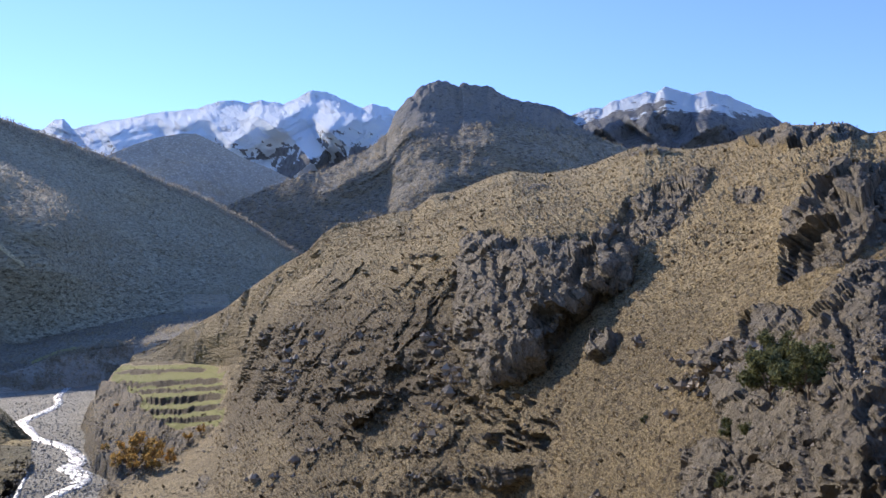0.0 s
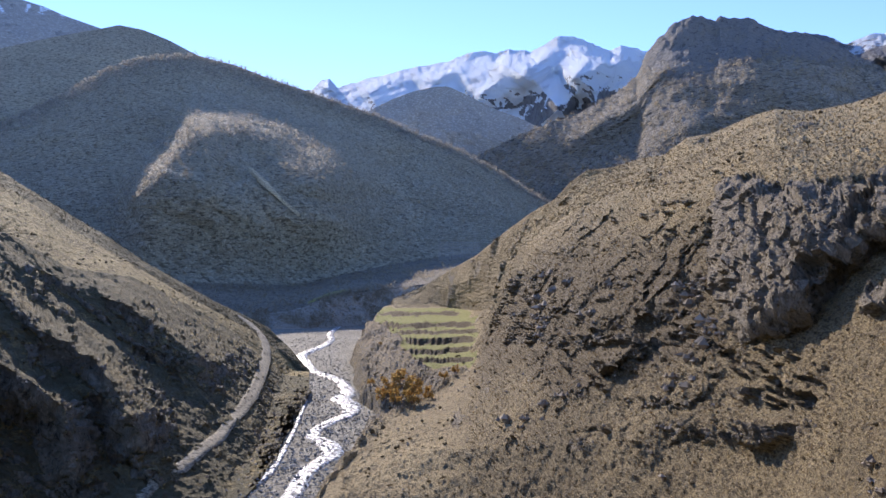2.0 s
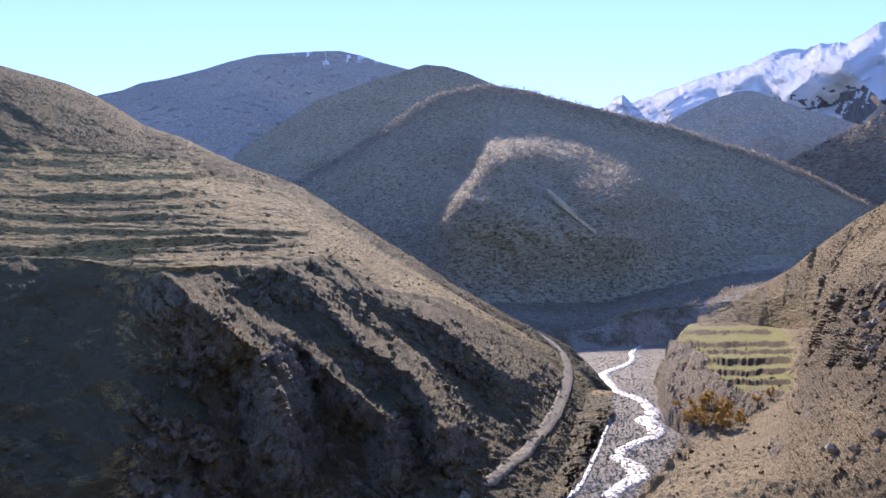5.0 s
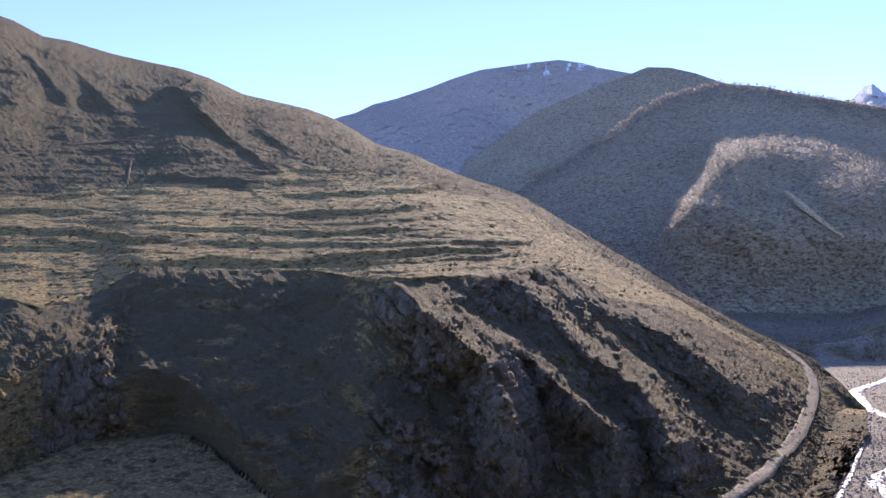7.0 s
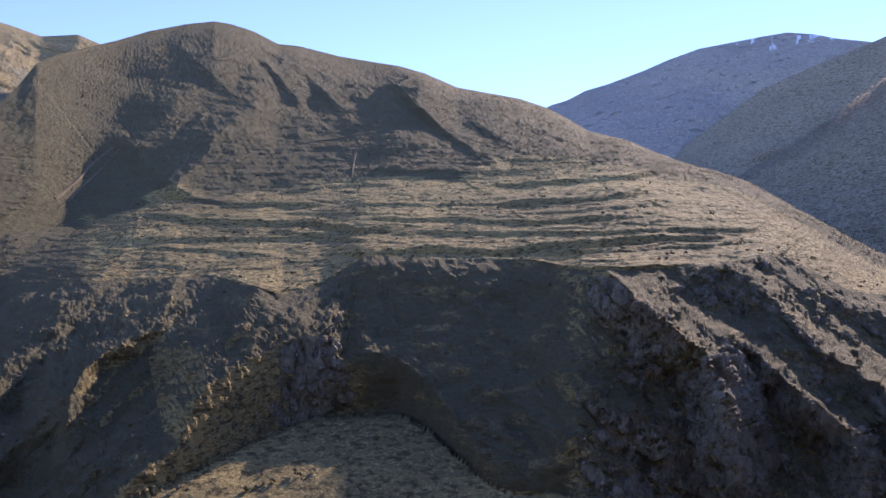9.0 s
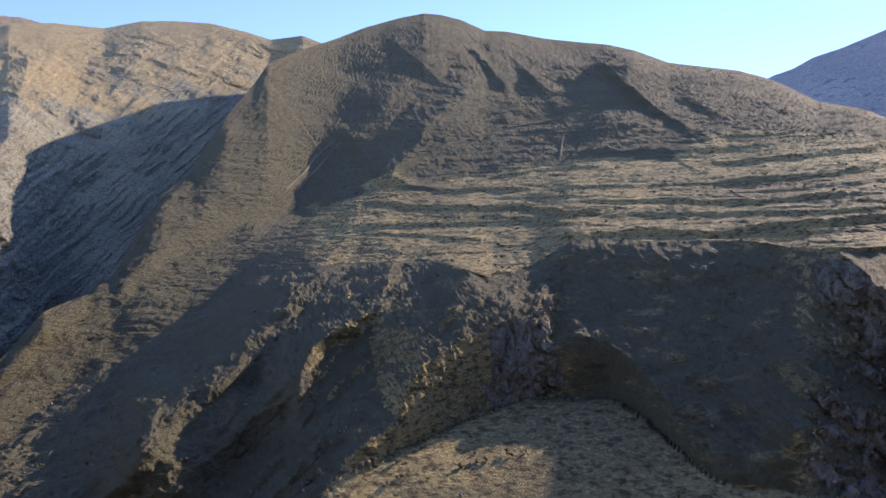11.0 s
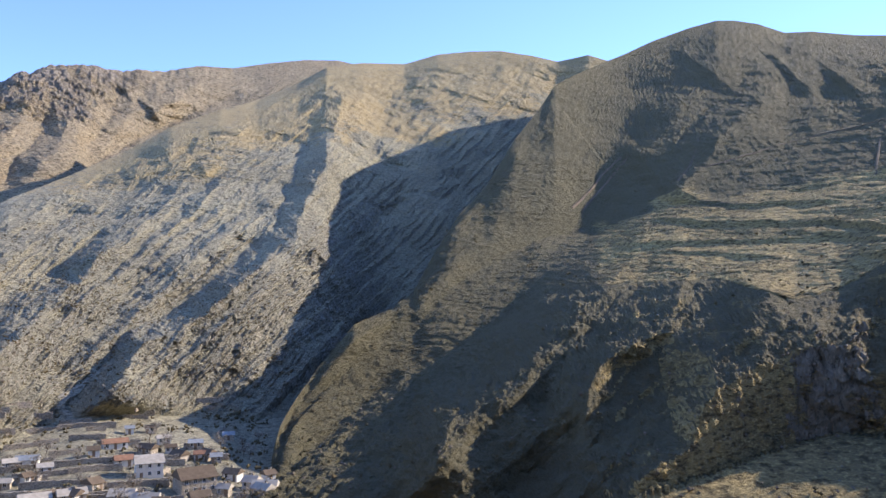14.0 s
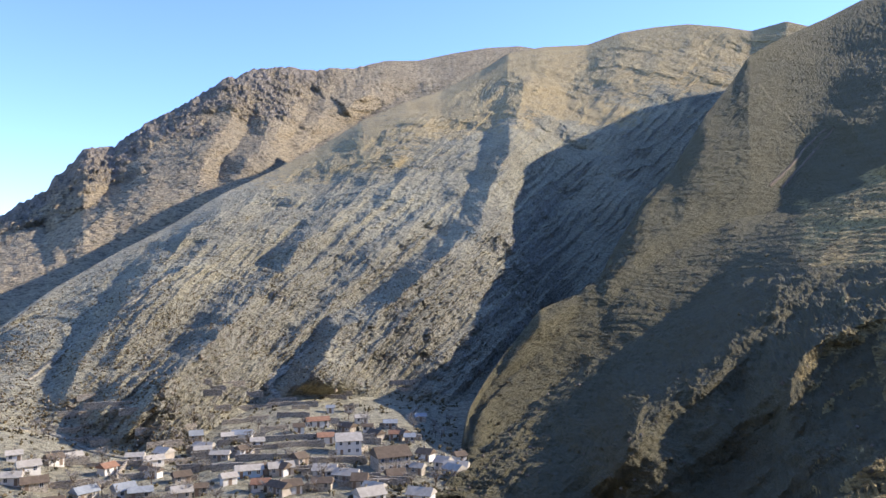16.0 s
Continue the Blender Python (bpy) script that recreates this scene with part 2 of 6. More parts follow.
def landform(name, lines, rows, pace, mat, relief=None, masks=None, back=0.35, label="", category="hill", soften=0.25, span=None, dense=None, detail=None, facets=True, ground=None, hold=False):
    """Ground lofted from the foot, over the lines between, to the crest, and down again behind it."""
    lo, hi = span or (max(min(k[0] for k in l) for l in lines), min(max(k[0] for k in l) for l in lines))
    bearing = np.linspace(lo, hi, int((hi - lo) / pace) + 1)
    if dense:
        bearing = np.r_[np.arange(lo, dense[0], 2.0), np.arange(dense[0], dense[1], pace), np.arange(dense[1], hi + 0.1, 2.0)]
    base = [along(l, bearing, soften if l is lines[-1] else 0.8) for l in lines]
    rr, zz, up = [], [], []
    for j, ((r0, z0), (r1, z1)) in enumerate(zip(base, base[1:])):
        e0, e1 = (z0 - EYE) / r0, (z1 - EYE) / r1
        for s in np.linspace(0, 1, rows[j], endpoint=j == len(base) - 2):
            e = e0 + (e1 - e0) * s
            # even steps in the angle of height along a straight slope
            d = (z1 - z0) - e * (r1 - r0)
            f = np.where(np.abs(d) > 1e-6, (e * r0 - (z0 - EYE)) / np.where(np.abs(d) > 1e-6, d, 1), s)
            f = np.clip(f, 0, 1)
            f = f + (s - f) * (1 if j == 0 and rows[0] < 6 else 0)
            rr.append(r0 + (r1 - r0) * f), zz.append(z0 + (z1 - z0) * f), up.append(np.full_like(r0, j + s))
    r, z, v = np.stack(rr, 1), np.stack(zz, 1), np.stack(up, 1)
    az = np.repeat(bearing[:, None], r.shape[1], 1)
    top = len(base) - 1
    a = np.radians(az)
    x, y = -np.sin(a) * r, np.cos(a) * r
    el = np.degrees(np.arctan2(z - EYE, r))
    if relief:
        dr, dz = relief(az, el, v, top, x, y, z, r)
        nr = r + dr
        z = EYE + (z - EYE) * nr / r + dz
        r = nr
    x, y = -np.sin(a) * r, np.cos(a) * r
    m = masks(az, el, v, top, x, y, z, r) if masks else {"rock": np.zeros_like(r)}
    if detail:
        du = np.stack([np.gradient(q, axis=0) for q in (x, y, z)], -1)
        dv = np.stack([np.gradient(q, axis=1) for q in (x, y, z)], -1)
        nn = np.cross(dv, du)
        nn /= np.linalg.norm(nn, axis=-1, keepdims=True) + 1e-9
        nn *= np.where((nn * np.stack([-x, -y, EYE - z], -1)).sum(-1, keepdims=True) < 0, -1, 1)
        calm = 0.15 + 0.85 * step(top - v, 0, 0.08)
        lump, block = (q * calm for q in detail(az, el, v, top, x, y, z, r, m))
        x, y, z = x + nn[..., 0] * lump, y + nn[..., 1] * lump, z + nn[..., 2] * lump
        # blocks of rock step towards the valley
        far = np.sqrt(x * x + y * y + (z - EYE) ** 2)
        out = nn * 0.75 - 0.4 * np.stack([x, y, z - EYE], -1) / far[..., None]
        x, y, z = x + out[..., 0] * block, y + out[..., 1] * block, z + out[..., 2] * block
        r = np.hypot(x, y)
    if ground is not None:
        z = np.where(v > 0.03, np.maximum(z, ground), z)
    LAND[name] = (x.copy(), y.copy(), z.copy(), v.copy(), az.copy(), m)
    # the far side
    if back:
        bx, bz = [], []
        for s in np.linspace(0.1, 1, 7):
            bx.append(r[:, -1] * (1 + back * s))
            bz.append(z[:, -1] + (np.minimum(-4, z[:, -1] - 30) - z[:, -1]) * s ** 1.3)
            if hold and s < 0.95:
                # unseen rear of the massif, added behind its crest to shade the next slope
                bz[-1] = z[:, -1] + (bx[-1] - r[:, -1]) * (np.minimum((z[:, -1] - EYE) / r[:, -1], 0) - 0.15)
        far, a = np.stack(bx, 1), np.repeat(np.radians(bearing)[:, None], 7, 1)
        x, y, z = np.c_[x, -np.sin(a) * far], np.c_[y, np.cos(a) * far], np.c_[z, np.stack(bz, 1)]
        m = {k: np.c_[q, np.repeat(q[:, -1:], 7, 1)] for k, q in m.items()}
    ob = sheet(name, x, y, z, mat, m, facets=facets)
    return tagged(ob, label, category, kind="structure")


def slopes(x, y, z):
    """The steepness of a grid of points, in degrees."""
    du = np.stack([np.gradient(q, axis=0) for q in (x, y, z)], -1)
    dv = np.stack([np.gradient(q, axis=1) for q in (x, y, z)], -1)
    n = np.cross(du, dv)
    return np.degrees(np.arccos(np.clip(np.abs(n[..., 2]) / (np.linalg.norm(n, axis=-1) + 1e-9), 0, 1)))


def rough(amp, size, fade=0.25, octaves=6, sharp=False):
    """Uneven ground: pushes points nearer or farther, less so close to the crest."""
    def f(az, el, v, top, x, y, z, r):
        n = (ridged if sharp else fbm)(x / size, y / size, z / size, octaves)
        return n * amp * (0.12 + 0.88 * step(top - v, 0, fade)), 0
    return f


def on_rock(mask, x, y, z, limit, *sizes):
    """Blocks of rock at several sizes where the mask is above the limit."""
    out, i = np.zeros_like(x), mask > limit
    for size, amp in sizes:
        out[i] += blocks(x[i], y[i], z[i], size) * amp
    return out * step(mask, limit, limit + 0.25)
SNOW_CREST = [(-2.6, 3911, 843.4), (1.7, 4033, 1052), (3.7, 4088, 1127.2), (5, 4123, 1163.7), (5.7, 4143, 1141.4),
    (7.1, 4182, 1198.4), (8.3, 4215, 1242.6), (9.2, 4242, 1253), (10.6, 4279, 1199), (11.1, 4295, 1189.1),
    (12.6, 4336, 1214.7), (13.4, 4359, 1199), (14.6, 4390, 1216.6), (15.5, 4416, 1212.4), (16.9, 4457, 1175.2),
    (18.9, 4512, 1164.4), (21, 4571, 1130.9), (22.5, 4613, 1108.4), (23.7, 4646, 1079.7), (24.4, 4664, 1063.6),
    (25, 4681, 1119.1), (25.5, 4697, 1108.9), (26.1, 4714, 1059.5), (27.2, 4744, 1009), (30.3, 4829, 983.7)]
DOME_CREST = [(7.2, 2900, 458.4), (9.5, 2900, 535.4), (11.8, 2900, 591.2), (13.7, 2900, 626.6), (15.2, 2900, 665.9),
    (16.7, 2900, 700.5), (17.6, 2900, 701.3), (19.2, 2900, 681.9), (20.6, 2900, 653.7), (22, 2900, 616.3),
    (23.6, 2900, 557.7), (25.2, 2900, 496.7)]
PEAK_CREST = [(-18.1, 2500, 439.5), (-15.3, 2500, 512.2), (-12.7, 2500, 578.6), (-10.8, 2500, 620.1), (-8.9, 2500, 670.2),
    (-7, 2500, 723.9), (-5, 2500, 743.8), (-4, 2500, 764.2), (-3.1, 2500, 791.5), (-2.6, 2500, 782.9), (-1.4, 2500, 799.4),
    (-1.1, 2500, 787.1), (-0.2, 2500, 805), (0.6, 2500, 803.2), (1.6, 2500, 783.4), (2.5, 2500, 747.5), (3.3, 2500, 702.9),
    (3.9, 2500, 641), (5.3, 2500, 587.5), (7.6, 2500, 533.1), (10.3, 2500, 495.4), (13.7, 2500, 427.6),
    (14.8, 2500, 399.1), (17.3, 2500, 309.3)]
CRAG_CREST = [(-28.4, 3600, 608), (-24.7, 3600, 762.6), (-22.6, 3600, 872), (-21.8, 3600, 919.2), (-20.4, 3600, 967.6),
    (-19.2, 3600, 1010.7), (-17.9, 3600, 1037), (-17, 3600, 1024.8), (-16.1, 3600, 1046.5), (-15.3, 3600, 1067.6),
    (-14.6, 3600, 1038.7), (-14.1, 3600, 1048.5), (-12.8, 3600, 1031.6), (-11.6, 3600, 1010.8), (-11, 3600, 987.7),
    (-10.1, 3600, 990.6), (-8.9, 3600, 961.1), (-7.7, 3600, 1006.6), (-6.2, 3600, 1027.5), (-5, 3600, 1037),
    (-3, 3600, 1021.6), (-0.6, 3600, 984.7)]
WOOD_CREST = [(4.7, 2100, 134.3), (8.1, 2083, 201.5), (10.2, 2072, 239.8), (11.6, 2065, 270), (13.5, 2055, 311.3),
    (16.1, 2041, 359.6), (18.7, 2027, 391.1), (21.4, 2020, 431.4), (24.6, 2020, 467.1), (26.9, 2020, 492.1),
    (29.3, 2020, 516.5), (31.2, 2020, 539), (34, 2009, 554.6), (36.3, 1984, 538.6), (37.8, 1968, 518.9), (39.3, 1952, 490),
    (40.8, 1936, 449.9), (42.3, 1920, 409.5), (44.8, 1893, 353.8), (46.9, 1880, 310), (49.9, 1880, 254.4),
    (52.5, 1880, 197.6)]
WOOD_FOOT = [(3.1, 1490, 95.7), (8.1, 1467, 104.7), (13.5, 1428, 94.5), (17.2, 1401, 84.3), (20.6, 1365, 69.7), (23.7, 1297, 54.0),
    (26.8, 1229, 37.5), (33, 1138, 42.1), (38.4, 1102, 33.6), (45.6, 1051, 21.7), (52.3, 1049, -2.8)]
RIDGE_CREST = [(26.9, 2450, 515.2), (30.8, 2450, 597.8), (34, 2450, 666.8), (35.5, 2450, 696.2), (37.1, 2450, 718.3),
    (38.6, 2450, 724.7), (39.7, 2450, 708.4), (42.3, 2450, 672.7), (45.9, 2450, 615.3), (49.3, 2450, 516),
    (51.6, 2450, 446), (53.9, 2450, 370.5), (57.4, 2450, 257.5)]
SLATE_CREST = [(33.1, 3200, 728.3), (36.6, 3200, 850.7), (39.7, 3200, 907.2), (41.8, 3200, 936.7), (42.9, 3200, 958.2),
    (44.5, 3200, 976.1), (46, 3200, 971.2), (48, 3200, 959.7), (50, 3200, 947.1), (52, 3200, 913.2), (53.5, 3200, 880.5),
    (55.9, 3200, 835.9), (57.5, 3200, 813), (58.7, 3200, 779), (59.8, 3200, 762.4), (62.9, 3200, 686.2),
    (66.3, 3200, 572.6)]
HILL_CREST_RIGHT = [(26, 506, 0.3), (27.2, 564, 9.8), (28.8, 595, 22.7), (30.7, 617, 31.4), (32.3, 633, 39), (34.6, 659, 53.4),
    (36.9, 687, 68.8), (39.6, 722, 90.4), (42.2, 759, 111.2), (44.7, 796, 135.9), (46.9, 824, 159.7), (48.9, 851, 176.5),
    (51, 878, 191.8), (52.9, 903, 207.3), (54.5, 924, 223.7)]
HILL_CREST_MID = [(49.3, 855, 182.2), (53.2, 907, 214.2), (55.1, 931, 228.2), (57.3, 970, 245.5), (58.9, 996, 268.2),
    (60.2, 1019, 285.4), (62, 1048, 303.5), (63.5, 1075, 315.3), (66.3, 1131, 339), (68.6, 1187, 373.4),
    (70.4, 1230, 395.2), (72.2, 1272, 412), (74.5, 1328, 435), (77.2, 1346, 453.9), (78.7, 1349, 456.8), (80.3, 1353, 476),
    (81.8, 1357, 486.5), (82.9, 1360, 489.8)]
HILL_CREST_LEFT = [(84.6, 1311, 467), (87, 1240, 429.8), (89, 1162, 389.8), (90.5, 1083, 357.6), (92.3, 995, 321.4), (93.6, 930, 293.7),
    (94.5, 887, 261.6), (96.4, 795, 208.2), (98.3, 725, 155.8), (100.3, 657, 122.7), (102.1, 601, 87.4),
    (103.3, 567, 63.5), (104.7, 523, 53.4), (107.3, 469, 45.8), (109.7, 420, 26.7), (111.2, 372, 17.4), (112.2, 333, 12.5),
    (112.7, 305, 7.6), (112.9, 294, -1.1)]
BENCH_EDGE = [(25.9, 489, -7.4), (27.2, 502, -2.6), (28.9, 519, 8.9), (30.7, 497, 24.7), (33.8, 456, 43.5), (37.6, 416, 59.3),
    (41.4, 389, 64), (44.4, 375, 76.8), (45.9, 369, 79.2), (48.2, 332, 74.3), (52.1, 306, 71.7), (55, 299, 70.8), (57.2,
    300, 70.8), (59.2, 322, 72.4), (60.9, 345, 76), (72.8, 345, 78), (75.6, 334, 66), (78.3, 328, 62), (80.9, 345, 66),
    (83, 378, 70), (92.3, 448, 67), (94.1, 444, 62), (97.2, 435, 49), (100.2, 420, 36), (104, 403, 24.4)]
TERRACE_TOP = [(26, 511, -5.5), (27.2, 531, 4.2), (28.9, 559, 15.8), (30.7, 566, 27.4), (34.6, 579, 47.1), (39.5, 585, 76),
    (44.7, 590, 108.2), (47.9, 592, 129.2), (48.9, 593, 131.5), (55.1, 597, 146.2), (62.8, 607, 144), (70.6, 628, 147),
    (76.4, 642, 142.7), (82, 648, 135.5), (85.6, 652, 132.6), (90.7, 631, 112), (94.5, 600, 102), (98, 558, 84),
    (101, 514, 64), (103.2, 474, 44), (106.2, 425, 30.9), (109, 388, 19.6), (111.4, 329, 12.8), (112.7, 285, 2.2)]
SCREE_CREST = [(87.8, 1450, 441.5), (91.3, 1400, 459.1), (93.4, 1389, 446.7), (95.1, 1380, 455.0), (97.3, 1370, 461.6), (99.4, 1360,
    458.5), (101.7, 1330, 444.8), (104, 1300, 420.0), (107, 1255, 407.4), (109.4, 1206, 386.4), (111.3, 1167, 352.8),
    (114.1, 1098, 308.4), (116.4, 1039, 282.6), (119.6, 961, 242.8), (122.7, 889, 198.5), (125.7, 819, 165.2), (129, 743,
    135.3), (132.2, 681, 104.4), (135.7, 621, 80.0), (139.3, 558, 56.8), (142, 510, 38.7), (145, 495, 24.0), (147.7, 481,
    11.7)]
SCREE_FOOT = [(89.5, 1180, 230), (94.6, 960, 160), (101.9, 700, 58), (105.7, 600, 5), (109.5, 453, 3), (114.2, 396, 3),
    (117.3, 405, 5.8), (120.4, 402, 8), (124.2, 387, 10.8), (128.6, 360, 6.2), (131.1, 316, 3), (133.9, 310, 3),
    (137.3, 325, 3), (142, 329, 12.3), (144.9, 326, 11.1), (147.7, 323, 9.7)]
CROWN_CREST = [(101.7, 2132, 584.1), (105.5, 2038, 602.7), (108.6, 1960, 603.8), (110.9, 1902, 585.7), (113.3, 1843, 558),
    (115.7, 1780, 525.6), (118, 1710, 506.9), (120, 1651, 477.2), (121.1, 1617, 465.5), (122.7, 1570, 449.7),
    (124.9, 1502, 437.8), (126.5, 1456, 420.9), (128.7, 1390, 385.1), (130.5, 1341, 344.9), (132.3, 1310, 310.3),
    (134, 1280, 281.7), (135.7, 1250, 248.1), (137.4, 1221, 238.9), (138.4, 1204, 208.2), (139, 1192, 197.4),
    (139.6, 1181, 175.1), (140.9, 1159, 156.5), (142.1, 1138, 140.3), (143.9, 1107, 120.9), (146.7, 1057, 95.9)]
NEAR_CREST = [(-30.6, 197, 106.2), (-28.5, 208, 108.6), (-27.6, 214, 109.6), (-26.4, 226, 115), (-24.8, 242, 118.6),
    (-22.8, 262, 124.2), (-21, 278, 126.2), (-19.3, 293, 126.5), (-17.1, 312, 128.8), (-15.7, 324, 131.9),
    (-13.8, 338, 136.9), (-12.3, 349, 136.3), (-10.4, 363, 134.5), (-8.9, 374, 134.4), (-6.9, 387, 134.9),
    (-4.8, 400, 139), (-3.4, 409, 138.1), (-1, 424, 133.2), (0.6, 433, 132.9), (2.1, 443, 125.8), (3.7, 453, 125.2),
    (5.6, 465, 122.1), (7.2, 475, 121.8), (8.3, 487, 116.7), (9.3, 505, 108.3), (11, 539, 101.8), (12.8, 592, 91.3),
    (14.6, 689, 77.1), (16.6, 823, 62.6), (18.1, 881, 47.7), (20.5, 901, 29.4), (22.5, 917, 11.6)]
RIVER = [(-493.8, 1272.3, 1.9), (-425.7, 1054.8, 2.6), (-385.2, 904.4, 3.0), (-378.2, 852.7, 3.6), (-341.7, 746, 5.6), (-311.6, 683.1, 6.4),
    (-293.5, 625.7, 6), (-278.3, 557.8, 5.4), (-255.6, 519.6, 4.2), (-229.6, 476.5, 4.8), (-202.1, 448.8, 5), (-186, 425.4, 5.2),
    (-172.7, 399.6, 6.2), (-168.2, 380.9, 7), (-155.6, 364.5, 6.4), (-147.4, 341.5, 5), (-147.6, 326.2, 4.6), (-145.7, 307.6, 4.4),
    (-141.4, 294.5, 4.6), (-130.4, 283.5, 5.4), (-121.8, 268.8, 5.4), (-120.3, 254.5, 4.6), (-118.9, 243.1, 4.6), (-113.9, 226.9, 4.8),
    (-108.2, 209.4, 4.6), (-104.2, 197, 4.4)]
SIDE_CHANNEL = [(-183.3, 373.3, 0.8), (-165, 329.7, 1.4), (-146.7, 284.9, 1.8), (-130.9, 242.6, 2.4), (-126.1, 221.3, 2.6), (-120.6, 200.9, 2.6)]
ROAD = [(37.06, -15.34, 2.6), (35.95, -14.33, 2.8), (33.69, -12.58, 3), (31.41, -10.6, 3.4), (30.19, -9.22, 3.8),
    (29.43, -7.79, 4.2), (28.94, -6.27, 5), (29.1, -5.13, 5), (29.77, -4.17, 5), (30.71, -3.44, 5)]
AUTUMN_TREES = [(20.55, -8.73, 9), (19.56, -8.56, 11), (18.8, -8.91, 10), (21.08, -9.12, 6), (17.89, -9.03, 6), (20.1, -9.3, 7), (19.0, -9.5, 7), (16.76, -7.77, 5),
    (16.09, -7.26, 5), (21.77, -8.16, 4), (21.2, -5.43, 3)]
ROUND_SHRUBS = [(-21.35, -4.66, 3.2), (-22.84, -4.61, 3), (-20.19, -4.34, 2), (-23.83, -4.23, 2.4), (-18.73, -7.4, 1.4),
    (-19.58, -7.54, 1.3), (-18.29, -10.72, 1.2), (-13.43, -6.69, 0.9), (-21.92, -2.52, 2.2)]
BENCH_SHRUBS = [(47.73, 2.54, 3), (47.49, 2.88, 2), (42.59, 4.5, 2.5), (73.1, 6.74, 2), (63.67, 7.54, 3), (52.84, 5.64, 2),
    (54.57, 9.52, 2.5), (40.18, 2.72, 2), (60.23, 8.73, 2.2), (66.26, 0.3, 2)]
TRACK_A = [(88.68, 8.93), (89.58, 7.86), (90.76, 6.52), (91.74, 5.35)]
TRACK_B = [(89.15, 8.94), (90.17, 7.87), (91.35, 6.52), (92.45, 5.47)]
TRACK_C = [(85.63, 7.6), (83.49, 8.13), (80.93, 8.75), (77.56, 9.6), (72.94, 10.47)]
TRACK_D = [(84.05, 9.95), (84.5, 8.46), (85.34, 7.32), (85.79, 6.38)]
TRACK_E = [(73.02, 10.39), (73.32, 9.16), (73.55, 8.01), (73.67, 7.05)]
ZIGZAG = [(122.67, -4.76), (123.24, -5.06), (123.8, -5.5), (124.75, -6.23), (125.68, -6.88), (125.75, -7.51), (125.23, -8.09),
    (125.75, -8.62)]
FAN_TRACK = [(140.6, -6.4), (138.6, -4.9), (136.6, -3.3), (134.5, -1.7), (132.3, 0.0)]
VILLAGE_ROAD = [(141.99, -9.27), (140.14, -9.5), (138.56, -10.01), (137.26, -10.8), (135.6, -11.38), (133.9, -11.76)]
STONE_HOUSES = [(117.7, -12.94, 13, 10, 2, 1, 0, 20), (120.58, -11.78, 10, 8, 2, 0, 1, 5), (122.1, -10.96, 9, 6, 1, 2, 1, 10),
    (122.67, -10.02, 14, 6, 1, 2, 1, 12), (120.57, -9.04, 5, 4, 1, 1, 1, 0), (121.72, -9.01, 5, 4, 1, 3, 1, 0),
    (122.11, -13.18, 11, 8, 1, 0, 1, -15), (125, -13.06, 12, 7, 1, 0, 2, 8), (127.15, -12.95, 13, 6, 1, 0, 3, 5),
    (119.05, -14.86, 12, 9, 1, 0, 1, 25)]
MORE_HOUSES = [(113.15, -14.87, 12, 8, 1, 0, 1, -12), (115.59, -14.93, 11, 8, 1, 0, 1, -20), (127.52, -11.64, 5, 5, 1, 1, 1, 30),
    (126.6, -11.18, 7, 5, 1, 0, 1, 0), (117.31, -10.96, 7, 5, 1, 2, 1, 0), (116.34, -11.2, 6, 5, 1, 3, 0, 0),
    (134.91, -13.62, 9, 8, 1, 3, 1, 20), (133.21, -11.98, 10, 6, 1, 0, 1, 15), (134.25, -11.73, 9, 5, 1, 0, 1, -10),
    (137.24, -13.53, 10, 7, 1, 3, 0, 30)]
LOW_HOUSES = [(140.43, -11.67, 10, 7, 1, 0, 1, 10), (139.02, -11.32, 8, 6, 1, 1, 1, 25), (141.35, -12.23, 8, 6, 1, 0, 1, -15),
    (140.11, -12.76, 11, 7, 1, 1, 0, 5), (135.93, -12.28, 8, 6, 1, 2, 1, 40), (137.9, -11.32, 8, 5, 1, 0, 0, 20),
    (141.21, -10.87, 7, 5, 1, 0, 1, 0), (131.47, -13.16, 8, 6, 1, 1, 0, 15), (130.05, -11.5, 9, 5, 1, 0, 0, 0),
    (128.43, -10.7, 8, 5, 1, 0, 0, 5)]
FAR_HOUSES = [(123.8, -10.35, 6, 5, 1, 1, 1, 0), (119.62, -9.81, 8, 5, 1, 0, 1, 8), (117.69, -10.21, 8, 5, 1, 3, 0, 0),
    (115.56, -9.79, 7, 5, 1, 3, 0, 0), (122.3, -14.11, 9, 6, 1, 1, 0, -10), (124.37, -14.23, 9, 7, 1, 1, 1, 12),
    (126.41, -13.91, 8, 6, 1, 2, 1, -5), (128.43, -13.44, 7, 5, 1, 0, 1, 20), (117.32, -13.64, 9, 7, 1, 1, 0, 15),
    (119.23, -10.48, 6, 4, 1, 1, 1, 0)]
YARD_WALLS = [(127.15, -10.76, 12, 5), (124.18, -11, 22, 4), (126.04, -12.26, 20, -8), (123.8, -12.54, 18, 10),
    (129.35, -7.56, 10, 0), (128.26, -7.31, 9, 15), (124.93, -8.54, 12, 8), (121.53, -8.38, 12, 4),
    (127.16, -8.02, 12, -5), (129.34, -8.84, 14, 5), (131.13, -10.01, 10, 20), (120.39, -12.48, 12, -20),
    (123.43, -11.46, 14, 0), (126.42, -9.7, 10, 10), (119.62, -11.95, 10, 60), (130.07, -7.17, 8, 0),
    (124.18, -9.42, 14, -12), (132.53, -10.98, 12, 10)]
